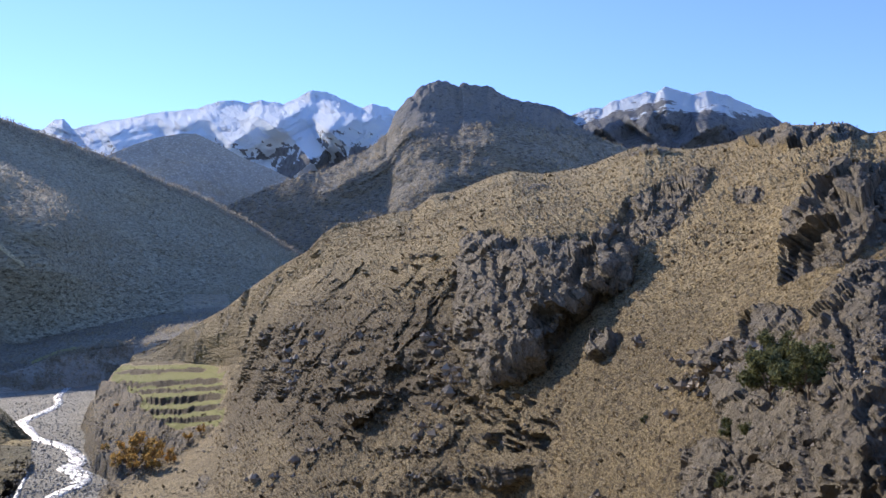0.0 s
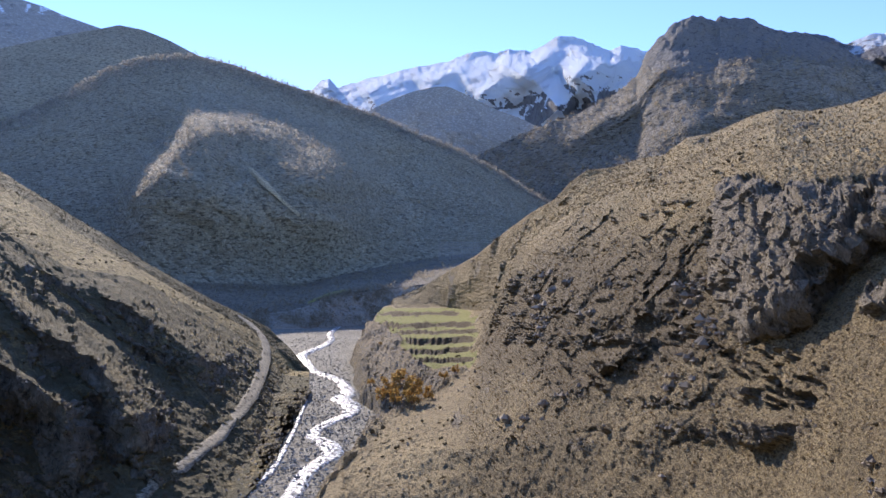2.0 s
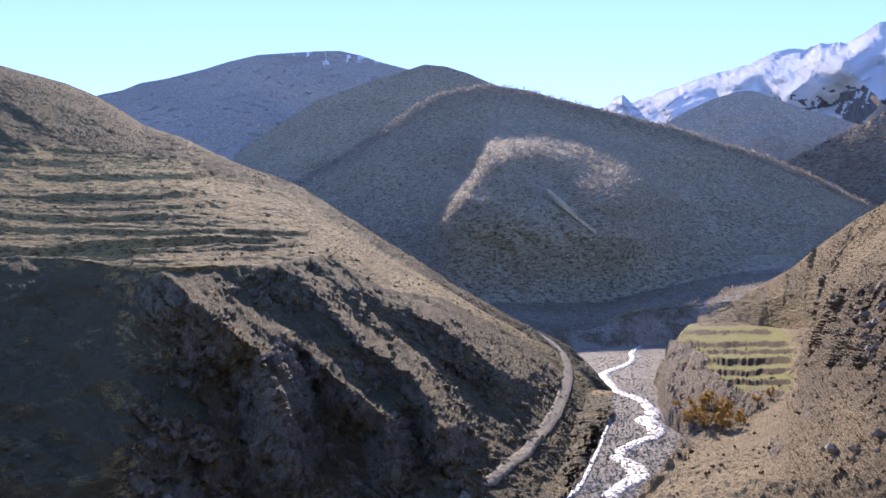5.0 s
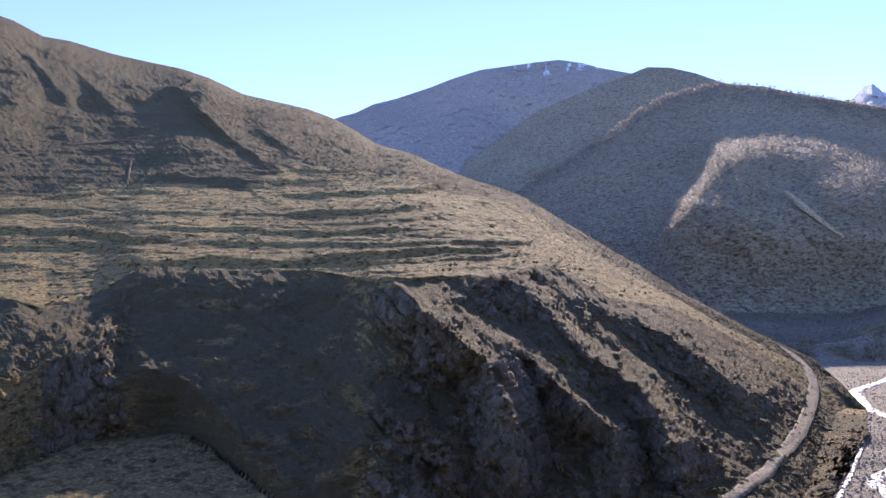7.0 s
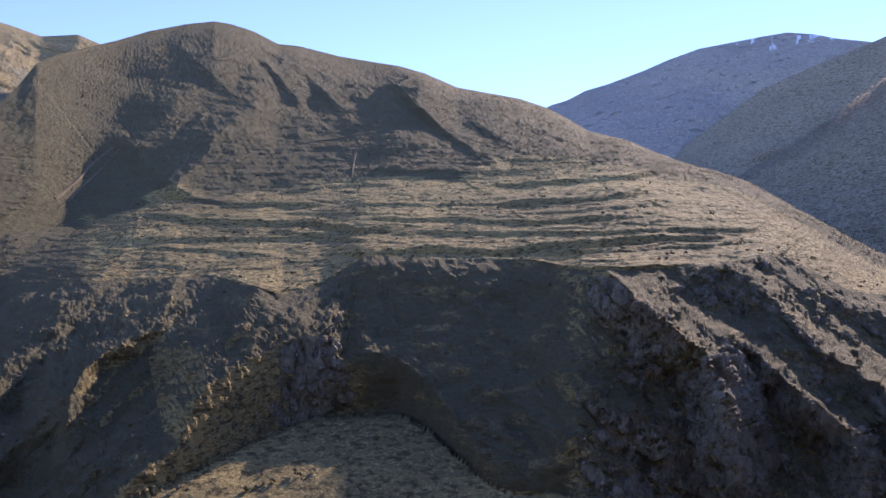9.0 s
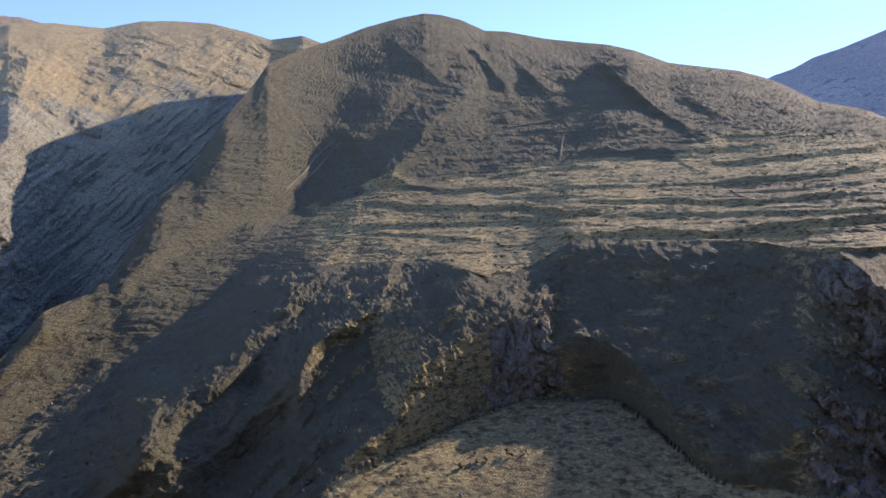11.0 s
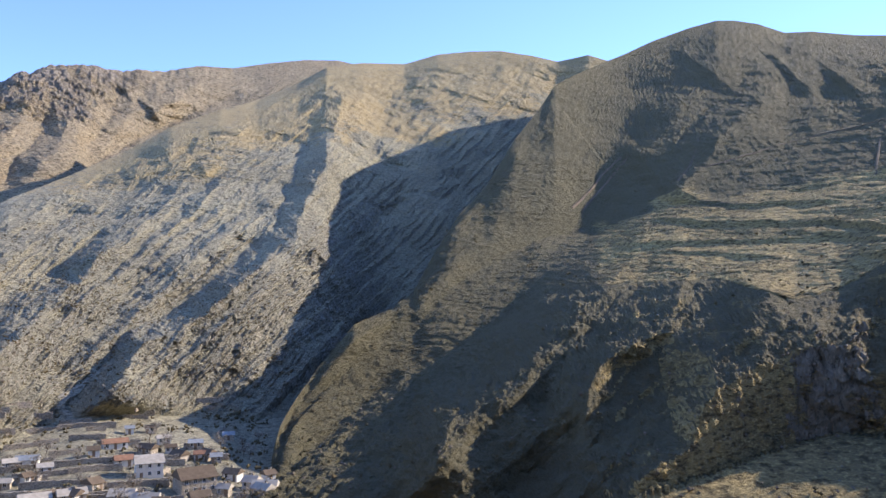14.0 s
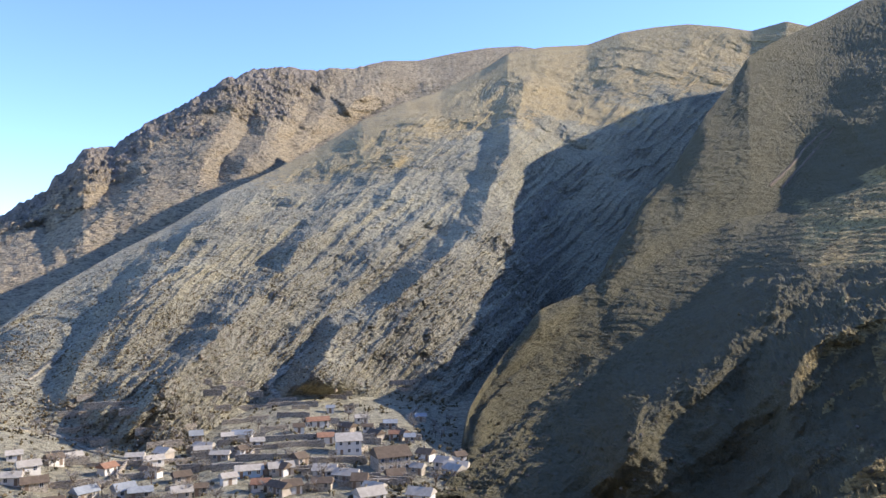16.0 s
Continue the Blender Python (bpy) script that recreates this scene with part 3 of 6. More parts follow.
# ribs of the terraced hill: how far they stand out, width of the sunny and of the shady side, crest line from the top down
HILL_RIBS = [
    (42, 5.5, 3.2, [(87.0, 7.5), (87.8, 3.1), (90.1, 0.4), (92.9, -2.3), (95.2, -4.6), (97.1, -7.2), (100.2, -9.1), (101.7, -12.0), (104.0, -15.0)]),
    (24, 3.4, 2.6, [(84.2, 2.4), (85.1, 0.0), (86.3, -2.6), (90.2, -5.3), (91.3, -7.2), (92.0, -12.0)]),
    (26, 7.5, 3.4, [(79.0, 2.0), (79.8, 0.2), (81.4, -1.9), (83.3, -4.5), (82.8, -7.5), (82.0, -10.0)]),
    (36, 2.4, 2.6, [(57.6, 1.4), (55.2, 0.2), (52.6, -2.5), (49.9, -4.5), (48.6, -7.6), (48.0, -13.8)]),
    (30, 2.0, 2.0, [(49.4, -1.8), (48.3, -3.3), (46.0, -4.9), (43.8, -7.1), (41.2, -9.3), (40.5, -13.4)]),
    (36, 2.4, 2.2, [(50.0, 1.6), (47.1, 0.5), (44.4, -2.6), (42.2, -4.5), (39.6, -6.3), (37.4, -9.4), (36.2, -12.5)]),
    (24, 2.2, 2.0, [(45.4, 0.8), (42.5, -0.7), (37.0, -3.3), (33.6, -5.8), (30.6, -7.8)]),
    (8, 2.0, 1.4, [(57.4, -6.6), (55.8, -8.6), (53.4, -9.4), (52.0, -13.0)]),
    (10, 1.6, 1.6, [(103.0, 0.8), (103.9, -0.5), (106.3, -1.8), (109.2, -4.4), (111.0, -6.9)]),
]
# shoulders under its skyline, in the same way
TOP_RIBS = [
    (58, 8.0, 4.2, [(70.3, 15.6), (68.9, 14.7), (68.7, 13.7), (69.0, 12.9), (69.6, 12.1)]),
    (27, 4.5, 1.8, [(77.6, 14.4), (79.4, 12.9), (81.2, 11.2), (83.2, 9.2), (85.0, 7.2), (86.0, 5.8)]),
    (15, 4.0, 2.4, [(84.2, 14.6), (84.8, 12.9), (85.6, 11.2), (87.2, 9.4), (88.6, 8.2)]),
    (44, 3.5, 2.0, [(77.4, 16.8), (78.0, 15.8), (78.6, 14.9), (79.4, 14.2)]),
    (30, 3.0, 1.8, [(74.0, 15.3), (74.5, 14.4), (75.2, 13.6), (76.0, 12.8)]),
    (30, 4.5, 2.8, [(81.2, 17.7), (82.2, 16.6), (83.4, 15.4), (84.4, 14.2)]),
    (14, 4.0, 2.4, [(63.8, 13.3), (63.4, 12.3), (63.8, 11.3), (64.4, 10.5)]),
    (12, 3.0, 1.8, [(64.6, 9.0), (65.0, 7.8), (65.6, 6.9)]),
]
# the outer ridge of the hill, towards the village
OUTER_RIDGE = (62, 7.5, 2.0, [(91.0, 15.4), (94.4, 13.6), (95.7, 12.1), (98.4, 8.6), (102.3, 4.0), (104.4, -0.5), (106.8, -1.8), (109.7, -4.4), (112.3, -6.9), (115.0, -9.9), (117, -13.3)])
# old field steps on the terraces: height of the step, its line
FIELD_STEPS = [
    (1.6, [(87.0, 6.2), (85.0, 5.9), (82.0, 5.5), (75.1, 5.6)]), (1.1, [(79.2, 6.2), (78.2, 6.4), (74.3, 6.9), (70.4, 7.0)]),
    (1.7, [(86.8, 4.7), (83.1, 4.3), (76.6, 4.3), (72.7, 3.8), (69.6, 4.2)]), (0.9, [(74.3, 5.7), (70.4, 5.6), (66.5, 5.6), (60.0, 5.6)]),
    (1.3, [(72.7, 4.6), (66.5, 4.6), (60.7, 4.3), (54.4, 4.8)]), (1.7, [(64.6, 6.8), (58.8, 7.1), (55.1, 7.3), (50.6, 7.4)]),
    (1.6, [(63.6, 5.6), (61.4, 5.75), (56.0, 6.0), (52.8, 6.4)]), (1.2, [(71.2, 3.6), (69.2, 3.7), (58.8, 3.6), (51.6, 3.7), (45.3, 3.5)]),
    (1.6, [(74.6, 2.2), (68.4, 2.5), (64.2, 2.3), (58.8, 2.8), (53.0, 3.2), (48.0, 3.3)]), (1.1, [(89.6, 3.0), (84.9, 3.1), (79.7, 3.3), (74.7, 3.6)]),
    (0.8, [(87.0, 2.5), (86.0, 2.6), (82.3, 2.3), (78.0, 2.0)]), (0.8, [(60.3, 1.2), (55.2, 1.05), (49.8, 1.3), (45.3, 1.9), (43.6, 3.0)]),
    (0.8, [(61.0, 2.4), (56.0, 2.6), (50.0, 2.7), (46.0, 3.0)]), (0.6, [(66.0, 8.3), (58.0, 8.4), (50.0, 8.6)]),
    (0.7, [(62.0, 5.0), (55.0, 5.3), (49.0, 5.6)]), (0.6, [(58.0, 4.2), (50.0, 4.3), (44.5, 4.4)]), (0.6, [(73.0, 8.0), (66.0, 7.7), (61.0, 7.8)]),
    (0.7, [(84.0, 3.7), (79.0, 3.8), (74.0, 3.2), (70.0, 3.1)]), (0.6, [(81.0, 4.9), (76.0, 5.0), (71.0, 5.1)]),
]
# steps of the small field by the river
NEAR_STEPS = [
    (0.8, [(21.3, -2.7), (18.9, -2.6), (16.0, -2.6)]), (1.4, [(21.8, -3.3), (19.3, -3.2), (15.6, -3.1)]),
    (2.0, [(22.0, -3.8), (21.6, -4.0), (18.5, -4.0), (15.0, -3.8)]), (1.3, [(20.4, -4.35), (17.3, -4.5), (14.4, -4.2)]),
    (1.9, [(20.0, -5.0), (17.7, -5.1), (14.2, -4.9)]), (1.3, [(19.8, -5.7), (17.3, -5.8), (14.6, -5.5)]), (1.0, [(19.4, -6.3), (16.9, -6.4), (14.8, -6.1)]),
]
WOOD_SPURS = [
    (1, 1, [(38.8, 2.4), (37.5, 4.2), (36.2, 5.5), (35.0, 7.1), (34.0, 8.3), (32.6, 8.9), (30.3, 8.9), (28.0, 8.4), (26.1, 7.7), (24.1, 6.9), (21.8, 6.2)]),
]
SCREE_RIBS = [
    (40, 5.5, 1.3, [(104.6, 15.2), (106.4, 14.4), (108.2, 12.9), (108.9, 10.7), (109.4, 8.0), (110.8, 5.7), (111.6, 3.4), (113.4, 1.5), (115.4, -0.1), (117.3, -2.2), (121.1, -4.0), (122.6, -6.4), (124.0, -7.8), (125.0, -9.0)]),
    (30, 4.0, 1.3, [(118.6, 4.6), (121.3, 3.4), (123.9, 1.5), (125.7, -1.1), (129.3, -4.3), (131.7, -6.7), (135.0, -10.3)]),
    (28, 4.5, 1.2, [(124.6, 7.0), (127.5, 5.4), (131.0, 2.6), (133.7, -0.2), (135.9, -3.4), (137.5, -5.4), (139.0, -8.4)]),
    (16, 2.4, 0.9, [(126.5, -0.6), (128.9, -2.5), (132.0, -5.3), (135.3, -7.9), (137.8, -10.0)]),
    (10, 2.2, 0.9, [(118.0, 2.2), (119.0, 0.7), (119.8, -0.4), (123.2, -3.4), (125.0, -6.0)]),
    (28, 3.5, 1.3, [(111.9, 14.2), (114.3, 13.0), (117.8, 10.9), (119.4, 10.0), (121.6, 8.8)]),
    (16, 3.5, 1.3, [(102.5, 15.0), (103.8, 12.4), (104.4, 10.4), (105.2, 8.6)]),
    (12, 2.4, 1.2, [(107.6, 10.6), (106.4, 9.4), (106.8, 7.8)]),
    (10, 2.4, 1.0, [(98.6, 15.4), (99.6, 13.6), (101.0, 12.4)]),
    (9, 2.0, 0.8, [(114.6, 5.4), (117.0, 2.8), (119.4, 1.6), (121.6, -1.0)]),
    (10, 2.0, 0.9, [(130.0, 1.2), (132.0, -0.8), (134.2, -3.4), (136.0, -6.6)]),
    (9, 2.0, 0.9, [(114.0, 10.8), (116.4, 9.4), (118.4, 8.8)]),
]
SNOW_SPURS = [
    (380, 2.2, [(12.6, 14.8), (13.4, 12.8), (14.8, 11.3)]),
    (380, 2.2, [(12.6, 14.8), (10.3, 12.2), (8.8, 10.4)]),
    (300, 2, [(9.2, 15.6), (10.8, 14.4), (11.9, 12.5)]),
    (340, 2, [(8.3, 15.6), (7.1, 14.2), (8.4, 12.5)]),
    (340, 1.8, [(5.0, 14.9), (6.5, 13.7), (8.8, 12.3)]),
    (300, 1.8, [(4.9, 14.9), (5.5, 12.7), (7.2, 10.8)]),
    (260, 2.2, [(15.1, 14.6), (17.1, 13.0), (18.5, 11.8)]),
    (220, 2, [(18.9, 13.6), (21.3, 12.5), (22.7, 11.5)]),
    (200, 1.4, [(25.0, 12.7), (25.2, 12.0)]),
]
CRAG_SPURS = [
    (320, 2, [(-15.3, 15.5), (-14.6, 13.9), (-13.5, 12.5)]),
    (300, 2, [(-16.1, 15.2), (-17.2, 13.3), (-17.9, 11.8)]),
    (280, 1.8, [(-17.9, 15.1), (-19.3, 13.2), (-20.7, 12.0)]),
    (260, 1.8, [(-12.8, 15.0), (-11.6, 13.7), (-10.8, 12.6)]),
    (260, 1.8, [(-7.0, 14.7), (-8.5, 13.4), (-10.8, 12.2)]),
]
PEAK_SPURS = [
    (110, 5.0, [(-1.5, 16.3), (-3.5, 15.3), (-5.4, 14.5), (-6.1, 13.2), (-6.9, 11.9), (-8.0, 10.9), (-9.5, 10.5)]),
    (60, 2.4, [(1.7, 15.6), (2.5, 13.0), (4.1, 11.4), (6.5, 10.2), (10.3, 7.3)]),
    (60, 2.6, [(-2.4, 14.8), (-2.7, 12.8), (-0.7, 10.5), (2.0, 8.8)]),
    (50, 2.2, [(-4.3, 14.2), (-5.1, 12.4), (-3.5, 10.8), (-1.0, 9.0)]),
    (40, 1.6, [(3.7, 12.4), (5.7, 10.8), (8.0, 10.0)]),
]
CROWN_SPURS = [
    (-40, 1.2, [(126.8, 12.7), (127.2, 9.7), (128.8, 7.4), (129.2, 5.5)]),
    (-30, 1, [(122.7, 13.5), (123.4, 10.9), (124.9, 8.2)]),
    (-60, 1.6, [(114.9, 12.9), (119.6, 10.8), (122.7, 8.7), (125.7, 7.1)]),
    (-40, 1, [(134.3, 6.8), (137.4, 4.2), (140.2, 2.0)]),
    (40, 1.2, [(118.8, 12.5), (121.1, 11.0)]),
]

PLATEAU_FOOT = [(8, 960, -1.5), (15, 960, -1.5), (20, 955, -1.5), (23.2, 925, -1.5), (25.5, 885, -1.5), (27, 875, -1.5), (30, 870, -1.5), (34, 860, -1.5), (42, 850, -1.5)]
PLATEAU_TOP = [(8, 1020, 50), (12, 1015, 49), (15, 1008, 48), (17.8, 1000, 46), (20.1, 990, 42), (21.6, 985, 39), (23.6, 980, 36), (24.7, 970, 33), (25.4, 960, 28), (26.3, 950, 21), (27.8, 940, 15), (30, 930, 15), (34, 910, 16), (42, 880, 14)]
# the eye stands over the knoll's top
NEAR_KNOLL = [(-180, 0.02, 64.4), (180, 0.02, 64.4)]
NEAR_BRINK = [(-180, 30, 74), (-90, 25, 70), (-45, 14, 60), (-28, 23.7, 56.9), (-25, 26.5, 56), (-20, 37.4, 51.8), (-15, 54.6,
    45.4), (-10, 76.4, 37.4), (-5, 101.4, 27.6), (0, 120.9, 20.4), (5, 140.4, 13.2), (10, 159.9, 5), (14, 173.2, -1.5),
    (17, 180, -2), (20, 185, -3), (23, 165, -4), (27, 110, -6), (31, 60, 25), (60, 40, 40), (100, 40, 40), (150, 40, 42),
    (180, 30, 74)]
NEAR_LOW = [(-180, 45, 82), (-90, 40, 74), (-45, 26, 63), (-30, 28, 60), (-25, 34, 59), (-20, 48, 56), (-15, 70, 51.6), (-10, 98, 46), (-5, 130, 39), (0, 155, 34), (5, 180, 29), (10, 205, 23),
            (14, 222, 18), (16, 235, 15), (18, 245, 12), (20, 252, 9), (22.5, 235, 5), (24.8, 215, 1), (27, 180, -4), (30, 130, -1), (60, 110, 5), (100, 100, 5), (155, 90, 5), (168, 60, 60), (180, 45, 82)]
NEAR_MIDDLE = [(-180, 80, 100), (-90, 70, 90), (-45, 36, 66), (-30, 39.6, 62.8), (-25, 45.4, 62.3), (-20, 66.4, 60.7), (-15, 93.8,
    58.4), (-10, 123.6, 56), (-5, 155.9, 53.4), (0, 192.7, 50.5), (5, 234.1, 47.2), (10, 293.5, 40), (12.5, 375.2, 31.3),
    (13.7, 440, 24), (14.5, 460, 16), (15, 470, 9), (17.6, 390, 5), (20, 345, 4), (22.9, 282, 3), (24.8, 245, 2.5), (27,
    200, -5), (30, 160, -5), (60, 150, -5), (100, 140, -5), (155, 150, -5), (168, 90, 70), (180, 80, 100)]
NEAR_BENCH = [(-180, 110, 115), (-90, 95, 100), (-45, 50, 70), (-30, 59.2, 68), (-25, 64.4, 68), (-20, 101.7, 69.7), (-15, 131.7,
    69.3), (-10, 155.6, 68.6), (-5, 183.3, 68.7), (0, 236.5, 69.6), (5, 305.6, 71.2), (10, 371.5, 60.7), (12.5, 457,
    48.9), (13.8, 560, 38), (15, 740, 28), (17.6, 810, 29), (20, 850, 27), (22, 860, 25), (23, 860, 16), (23.6, 820, 3),
    (24.8, 330, -1), (27, 215, -6), (30, 165, -6), (60, 155, -6), (100, 145, -6), (155, 155, -6), (168, 120, 80), (180,
    110, 115)]
NEAR_UPPER = [(-180, 140, 130), (-90, 120, 110), (-45, 70, 74), (-30, 80, 74), (-25, 88, 75), (-20, 150, 82), (-15, 190, 86), (-10, 200, 86), (-5, 218, 88), (0, 290, 93), (5, 400, 103), (8, 450, 98),
              (10, 470, 88), (12.8, 540, 70), (14.6, 640, 58), (16.6, 800, 48), (18.1, 860, 41), (20.5, 890, 32.5), (22.5, 895, 24), (23.6, 840, 0), (24.8, 340, -2), (27, 220, -7), (30, 170, -7), (60, 160, -7), (100, 150, -7), (155, 160, -7), (168, 150, 90), (180, 140, 130)]
NEAR_RIM = [k for k in NEAR_CREST if k[0] < 23] + [(-180, 220, 150), (-90, 190, 130), (-45, 170, 100), (23.6, 860, -3), (24.8, 350, -3), (27, 230, -8), (30, 180, -8), (60, 170, -8), (100, 160, -8), (155, 165, -8), (168, 200, 110), (180, 220, 150)]
HILL_FOOT = [(25.9, 480, -2), (26.2, 440, -2), (26.9, 355, -2), (27.7, 282, -2), (29, 240, -2), (34, 225, -2), (50, 232, -2), (54, 215, -2), (59, 168, -2), (89, 168, -2), (96, 225, -2), (105, 235, 0.9), (112, 240, 1.0), (114.5, 244, 0.6)]
HILL_CREST = HILL_CREST_RIGHT + HILL_CREST_MID[2:] + HILL_CREST_LEFT + [(113.6, 268, 0.8), (114.5, 262, 0.4)]
BENCH_EDGE += [(114.5, 250, 0.5)]
TERRACE_TOP += [(114.5, 256, 0.45)]
VILLAGE_FRONT = [(84, 1180, 60), (95, 900, 60), (101.9, 650, 20), (105.7, 540, 1.2), (109.5, 420, 1.2), (112, 300, 1.2), (114, 228, 1.2), (120, 215, 1.2), (148, 205, 1.2)]
SNOW_FOOT = [(-2.6, 2650, 250), (31, 3000, 250)]
DOME_FOOT = [(7, 2560, 60), (26, 2300, 60)]
PEAK_FOOT = [(-19, 1500, 40), (0, 1600, 60), (10, 1900, 60), (18, 2100, 60)]
CRAG_FOOT = [(-29, 2200, 60), (0, 2200, 60)]
RIDGE_FOOT = [(26, 1650, 40), (58, 1450, 40)]
SLATE_FOOT = [(33, 2150, 60), (67, 1500, 40)]
CROWN_FOOT = [(100, 1250, 120), (120, 950, 80), (130, 760, 60), (147, 560, 10)]

DRY, STRAW = (0.225, 0.175, 0.090), (0.43, 0.335, 0.172)
GREY, PALE = (0.165, 0.143, 0.104), (0.37, 0.32, 0.235)
near_ground = hillside("dry_grass_and_rock", DRY, STRAW, GREY, PALE, 0.55, 0.6, (0.20, 0.205, 0.045), "field", (0.095, 0.070, 0.036), scrub=0.65, fuzz=0.3, hollow_shade=0.85)
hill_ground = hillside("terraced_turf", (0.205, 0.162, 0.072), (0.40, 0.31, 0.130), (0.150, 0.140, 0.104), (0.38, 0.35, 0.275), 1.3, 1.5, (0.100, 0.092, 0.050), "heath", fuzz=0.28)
scree_ground = hillside("stony_turf", (0.215, 0.200, 0.138), (0.34, 0.314, 0.212), (0.212, 0.202, 0.156), (0.42, 0.40, 0.318), 1.2, 1.4, (0.36, 0.280, 0.140), "gold", scrub=0.25, fuzz=0.4, hollow_shade=0.7)
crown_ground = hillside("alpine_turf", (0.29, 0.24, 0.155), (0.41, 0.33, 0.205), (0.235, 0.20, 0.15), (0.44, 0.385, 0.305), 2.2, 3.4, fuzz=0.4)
wood_ground = hillside("leafless_wood_floor", (0.30, 0.272, 0.200), (0.37, 0.334, 0.24), (0.285, 0.26, 0.192), (0.37, 0.338, 0.252), 3.0, 2.0, fuzz=0.3)
# far mountains: colour paled and evened to stand for distance haze
hazed_ground = hillside("haze_pale_slate", (0.32, 0.308, 0.275), (0.38, 0.36, 0.315), (0.32, 0.308, 0.28), (0.38, 0.365, 0.33), 9.0, 2.0, (0.81, 0.88, 0.93), "snow", scrub=0.05, hollow_shade=0.15)
# bank rock paled for haze; the green strip carries sunlight in its colour
bank_ground = hillside("river_bank", (0.17, 0.152, 0.118), (0.25, 0.222, 0.165), (0.36, 0.315, 0.245), (0.5, 0.445, 0.355), 1.6, 1.2, (0.28, 0.265, 0.075), "field", fuzz=0.3)
peak_ground = hillside("dark_mountain", (0.235, 0.218, 0.182), (0.30, 0.275, 0.225), (0.20, 0.193, 0.178), (0.32, 0.305, 0.275), 5.0, 5.0, fuzz=0.3)
snow_ground = hillside("snowy_mountain", (0.16, 0.165, 0.17), (0.21, 0.21, 0.21), (0.15, 0.155, 0.165), (0.26, 0.265, 0.27), 9.0, 10.0, (0.81, 0.88, 0.93), "snow")
floor_ground = hillside("river_gravel", (0.235, 0.220, 0.172), (0.33, 0.31, 0.245), (0.20, 0.186, 0.148), (0.40, 0.375, 0.31), 0.7, 0.4, scrub=0.0)

# the valley floor reaches the horizon
g_az, g_r = np.radians(np.linspace(-180, 180, 361)[:-1]), np.r_[0.0, np.geomspace(60, 4900, 90)]
ga, gr = np.meshgrid(g_az, g_r, indexing="ij")
gx, gy = -np.sin(ga) * gr, np.cos(ga) * gr
tagged(sheet("ground", gx, gy, 0.35 * fbm(gx / 25, gy / 25, 0 * gx, 4) - 8 * step(-gr, -75, -55), floor_ground, {"rock": 0.3 + 0 * gr}, closed=True),
       "wide grey gravel river bed on the valley floor", "ground", kind="structure")


def snow_relief(az, el, v, top, x, y, z, r):
    n = ridged(x / 420, y / 420, z / 420, 4, 0.5) * 60 + ridged(x / 130, y / 130, z / 190, 5, 0.6) * 26
    wob = fbm(x / 260, y / 260, z / 260, 5) * 0.9
    for amount, width, knots in SNOW_SPURS + CRAG_SPURS:
        n = n - 0.8 * amount * rib(az + 0.3 * wob, el + 0.3 * wob, knots, width, width)
    return n * (0.03 + 0.97 * step(top - v, 0, 0.10)), fbm(az / 0.3, el / 0.3, 0 * el, 4) * 8 * step(v, 0.7, 1)


def snow_masks(az, el, v, top, x, y, z, r):
    s = slopes(x, y, z)
    n = fbm(x / 160, y / 160, z / 160, 5)
    streak = ridged((x - 0.4 * z) / 55, y / 90, z / 120, 5, 0.62)
    return {"rock": step(s, 30, 50), "snow": np.clip(0.76 + (z - 560 + 200 * n) / 420 - np.clip(s - 48, 0, 60) / 60 - 0.75 * step(streak, 0.12, 0.42) * step(-el, -14.2, -10.5) * step(s, 24, 40), 0, 1)}


landform("snow_mountain_range", [SNOW_FOOT, SNOW_CREST], [110], 0.11, snow_ground, snow_relief, snow_masks, back=0.03, soften=0.12,
         label="distant jagged mountain range white with fresh snow", category="mountain")


def crag_masks(az, el, v, top, x, y, z, r):
    s = slopes(x, y, z)
    n = fbm(x / 120, y / 120, z / 120, 5)
    return {"rock": 0 * s + 0.8, "snow": np.clip(0.30 + (z - 850 + 260 * n) / 300 - np.clip(s - 50, 0, 60) / 60, 0, 1) * step(-az, 4, 10)}


landform("crag_mountain", [CRAG_FOOT, CRAG_CREST], [90], 0.11, snow_ground, snow_relief, crag_masks, back=0.03, soften=0.12,
         label="grey rocky mountain with a patchy snow-covered top", category="mountain")
landform("dome_mountain", [DOME_FOOT, DOME_CREST], [70], 0.15, hazed_ground, rough(150, 500, 0.4, sharp=True), back=0.08,
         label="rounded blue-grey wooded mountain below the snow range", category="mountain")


def peak_relief(az, el, v, top, x, y, z, r):
    n = ridged(x / 300, y / 300, z / 300, 7, 0.58) * 58
    wob = fbm(x / 160, y / 160, z / 160, 5) * 0.8
    for amount, width, knots in PEAK_SPURS:
        n = n - amount * rib(az + wob, el + wob, knots, width, width)
    return n * (0.05 + 0.95 * step(top - v, 0, 0.15)), fbm(az / 0.3, el / 0.4, 0 * el, 4) * 9 * step(v, 0.75, 1)


def peak_masks(az, el, v, top, x, y, z, r):
    return {"rock": step(el + 2 * fbm(x / 200, y / 200, z / 200, 4), 12, 15) + 0.2}


landform("peak_mountain", [PEAK_FOOT, PEAK_CREST], [130], 0.11, peak_ground, peak_relief, peak_masks, back=0.12, soften=0.12,
         label="dark steep mountain with a rocky summit and leafless woods", category="mountain")


def slate_masks(az, el, v, top, x, y, z, r):
    n = fbm(az / 0.4 + 0.8 * el, el / 0.7, 0 * az, 5)
    return {"rock": 0.3 + 0 * az, "snow": 0.62 * step(n, -0.05, 0.25) * step(el, 13.9, 15.6) * step(az, 39, 41.5) * step(-az, -50, -46)}


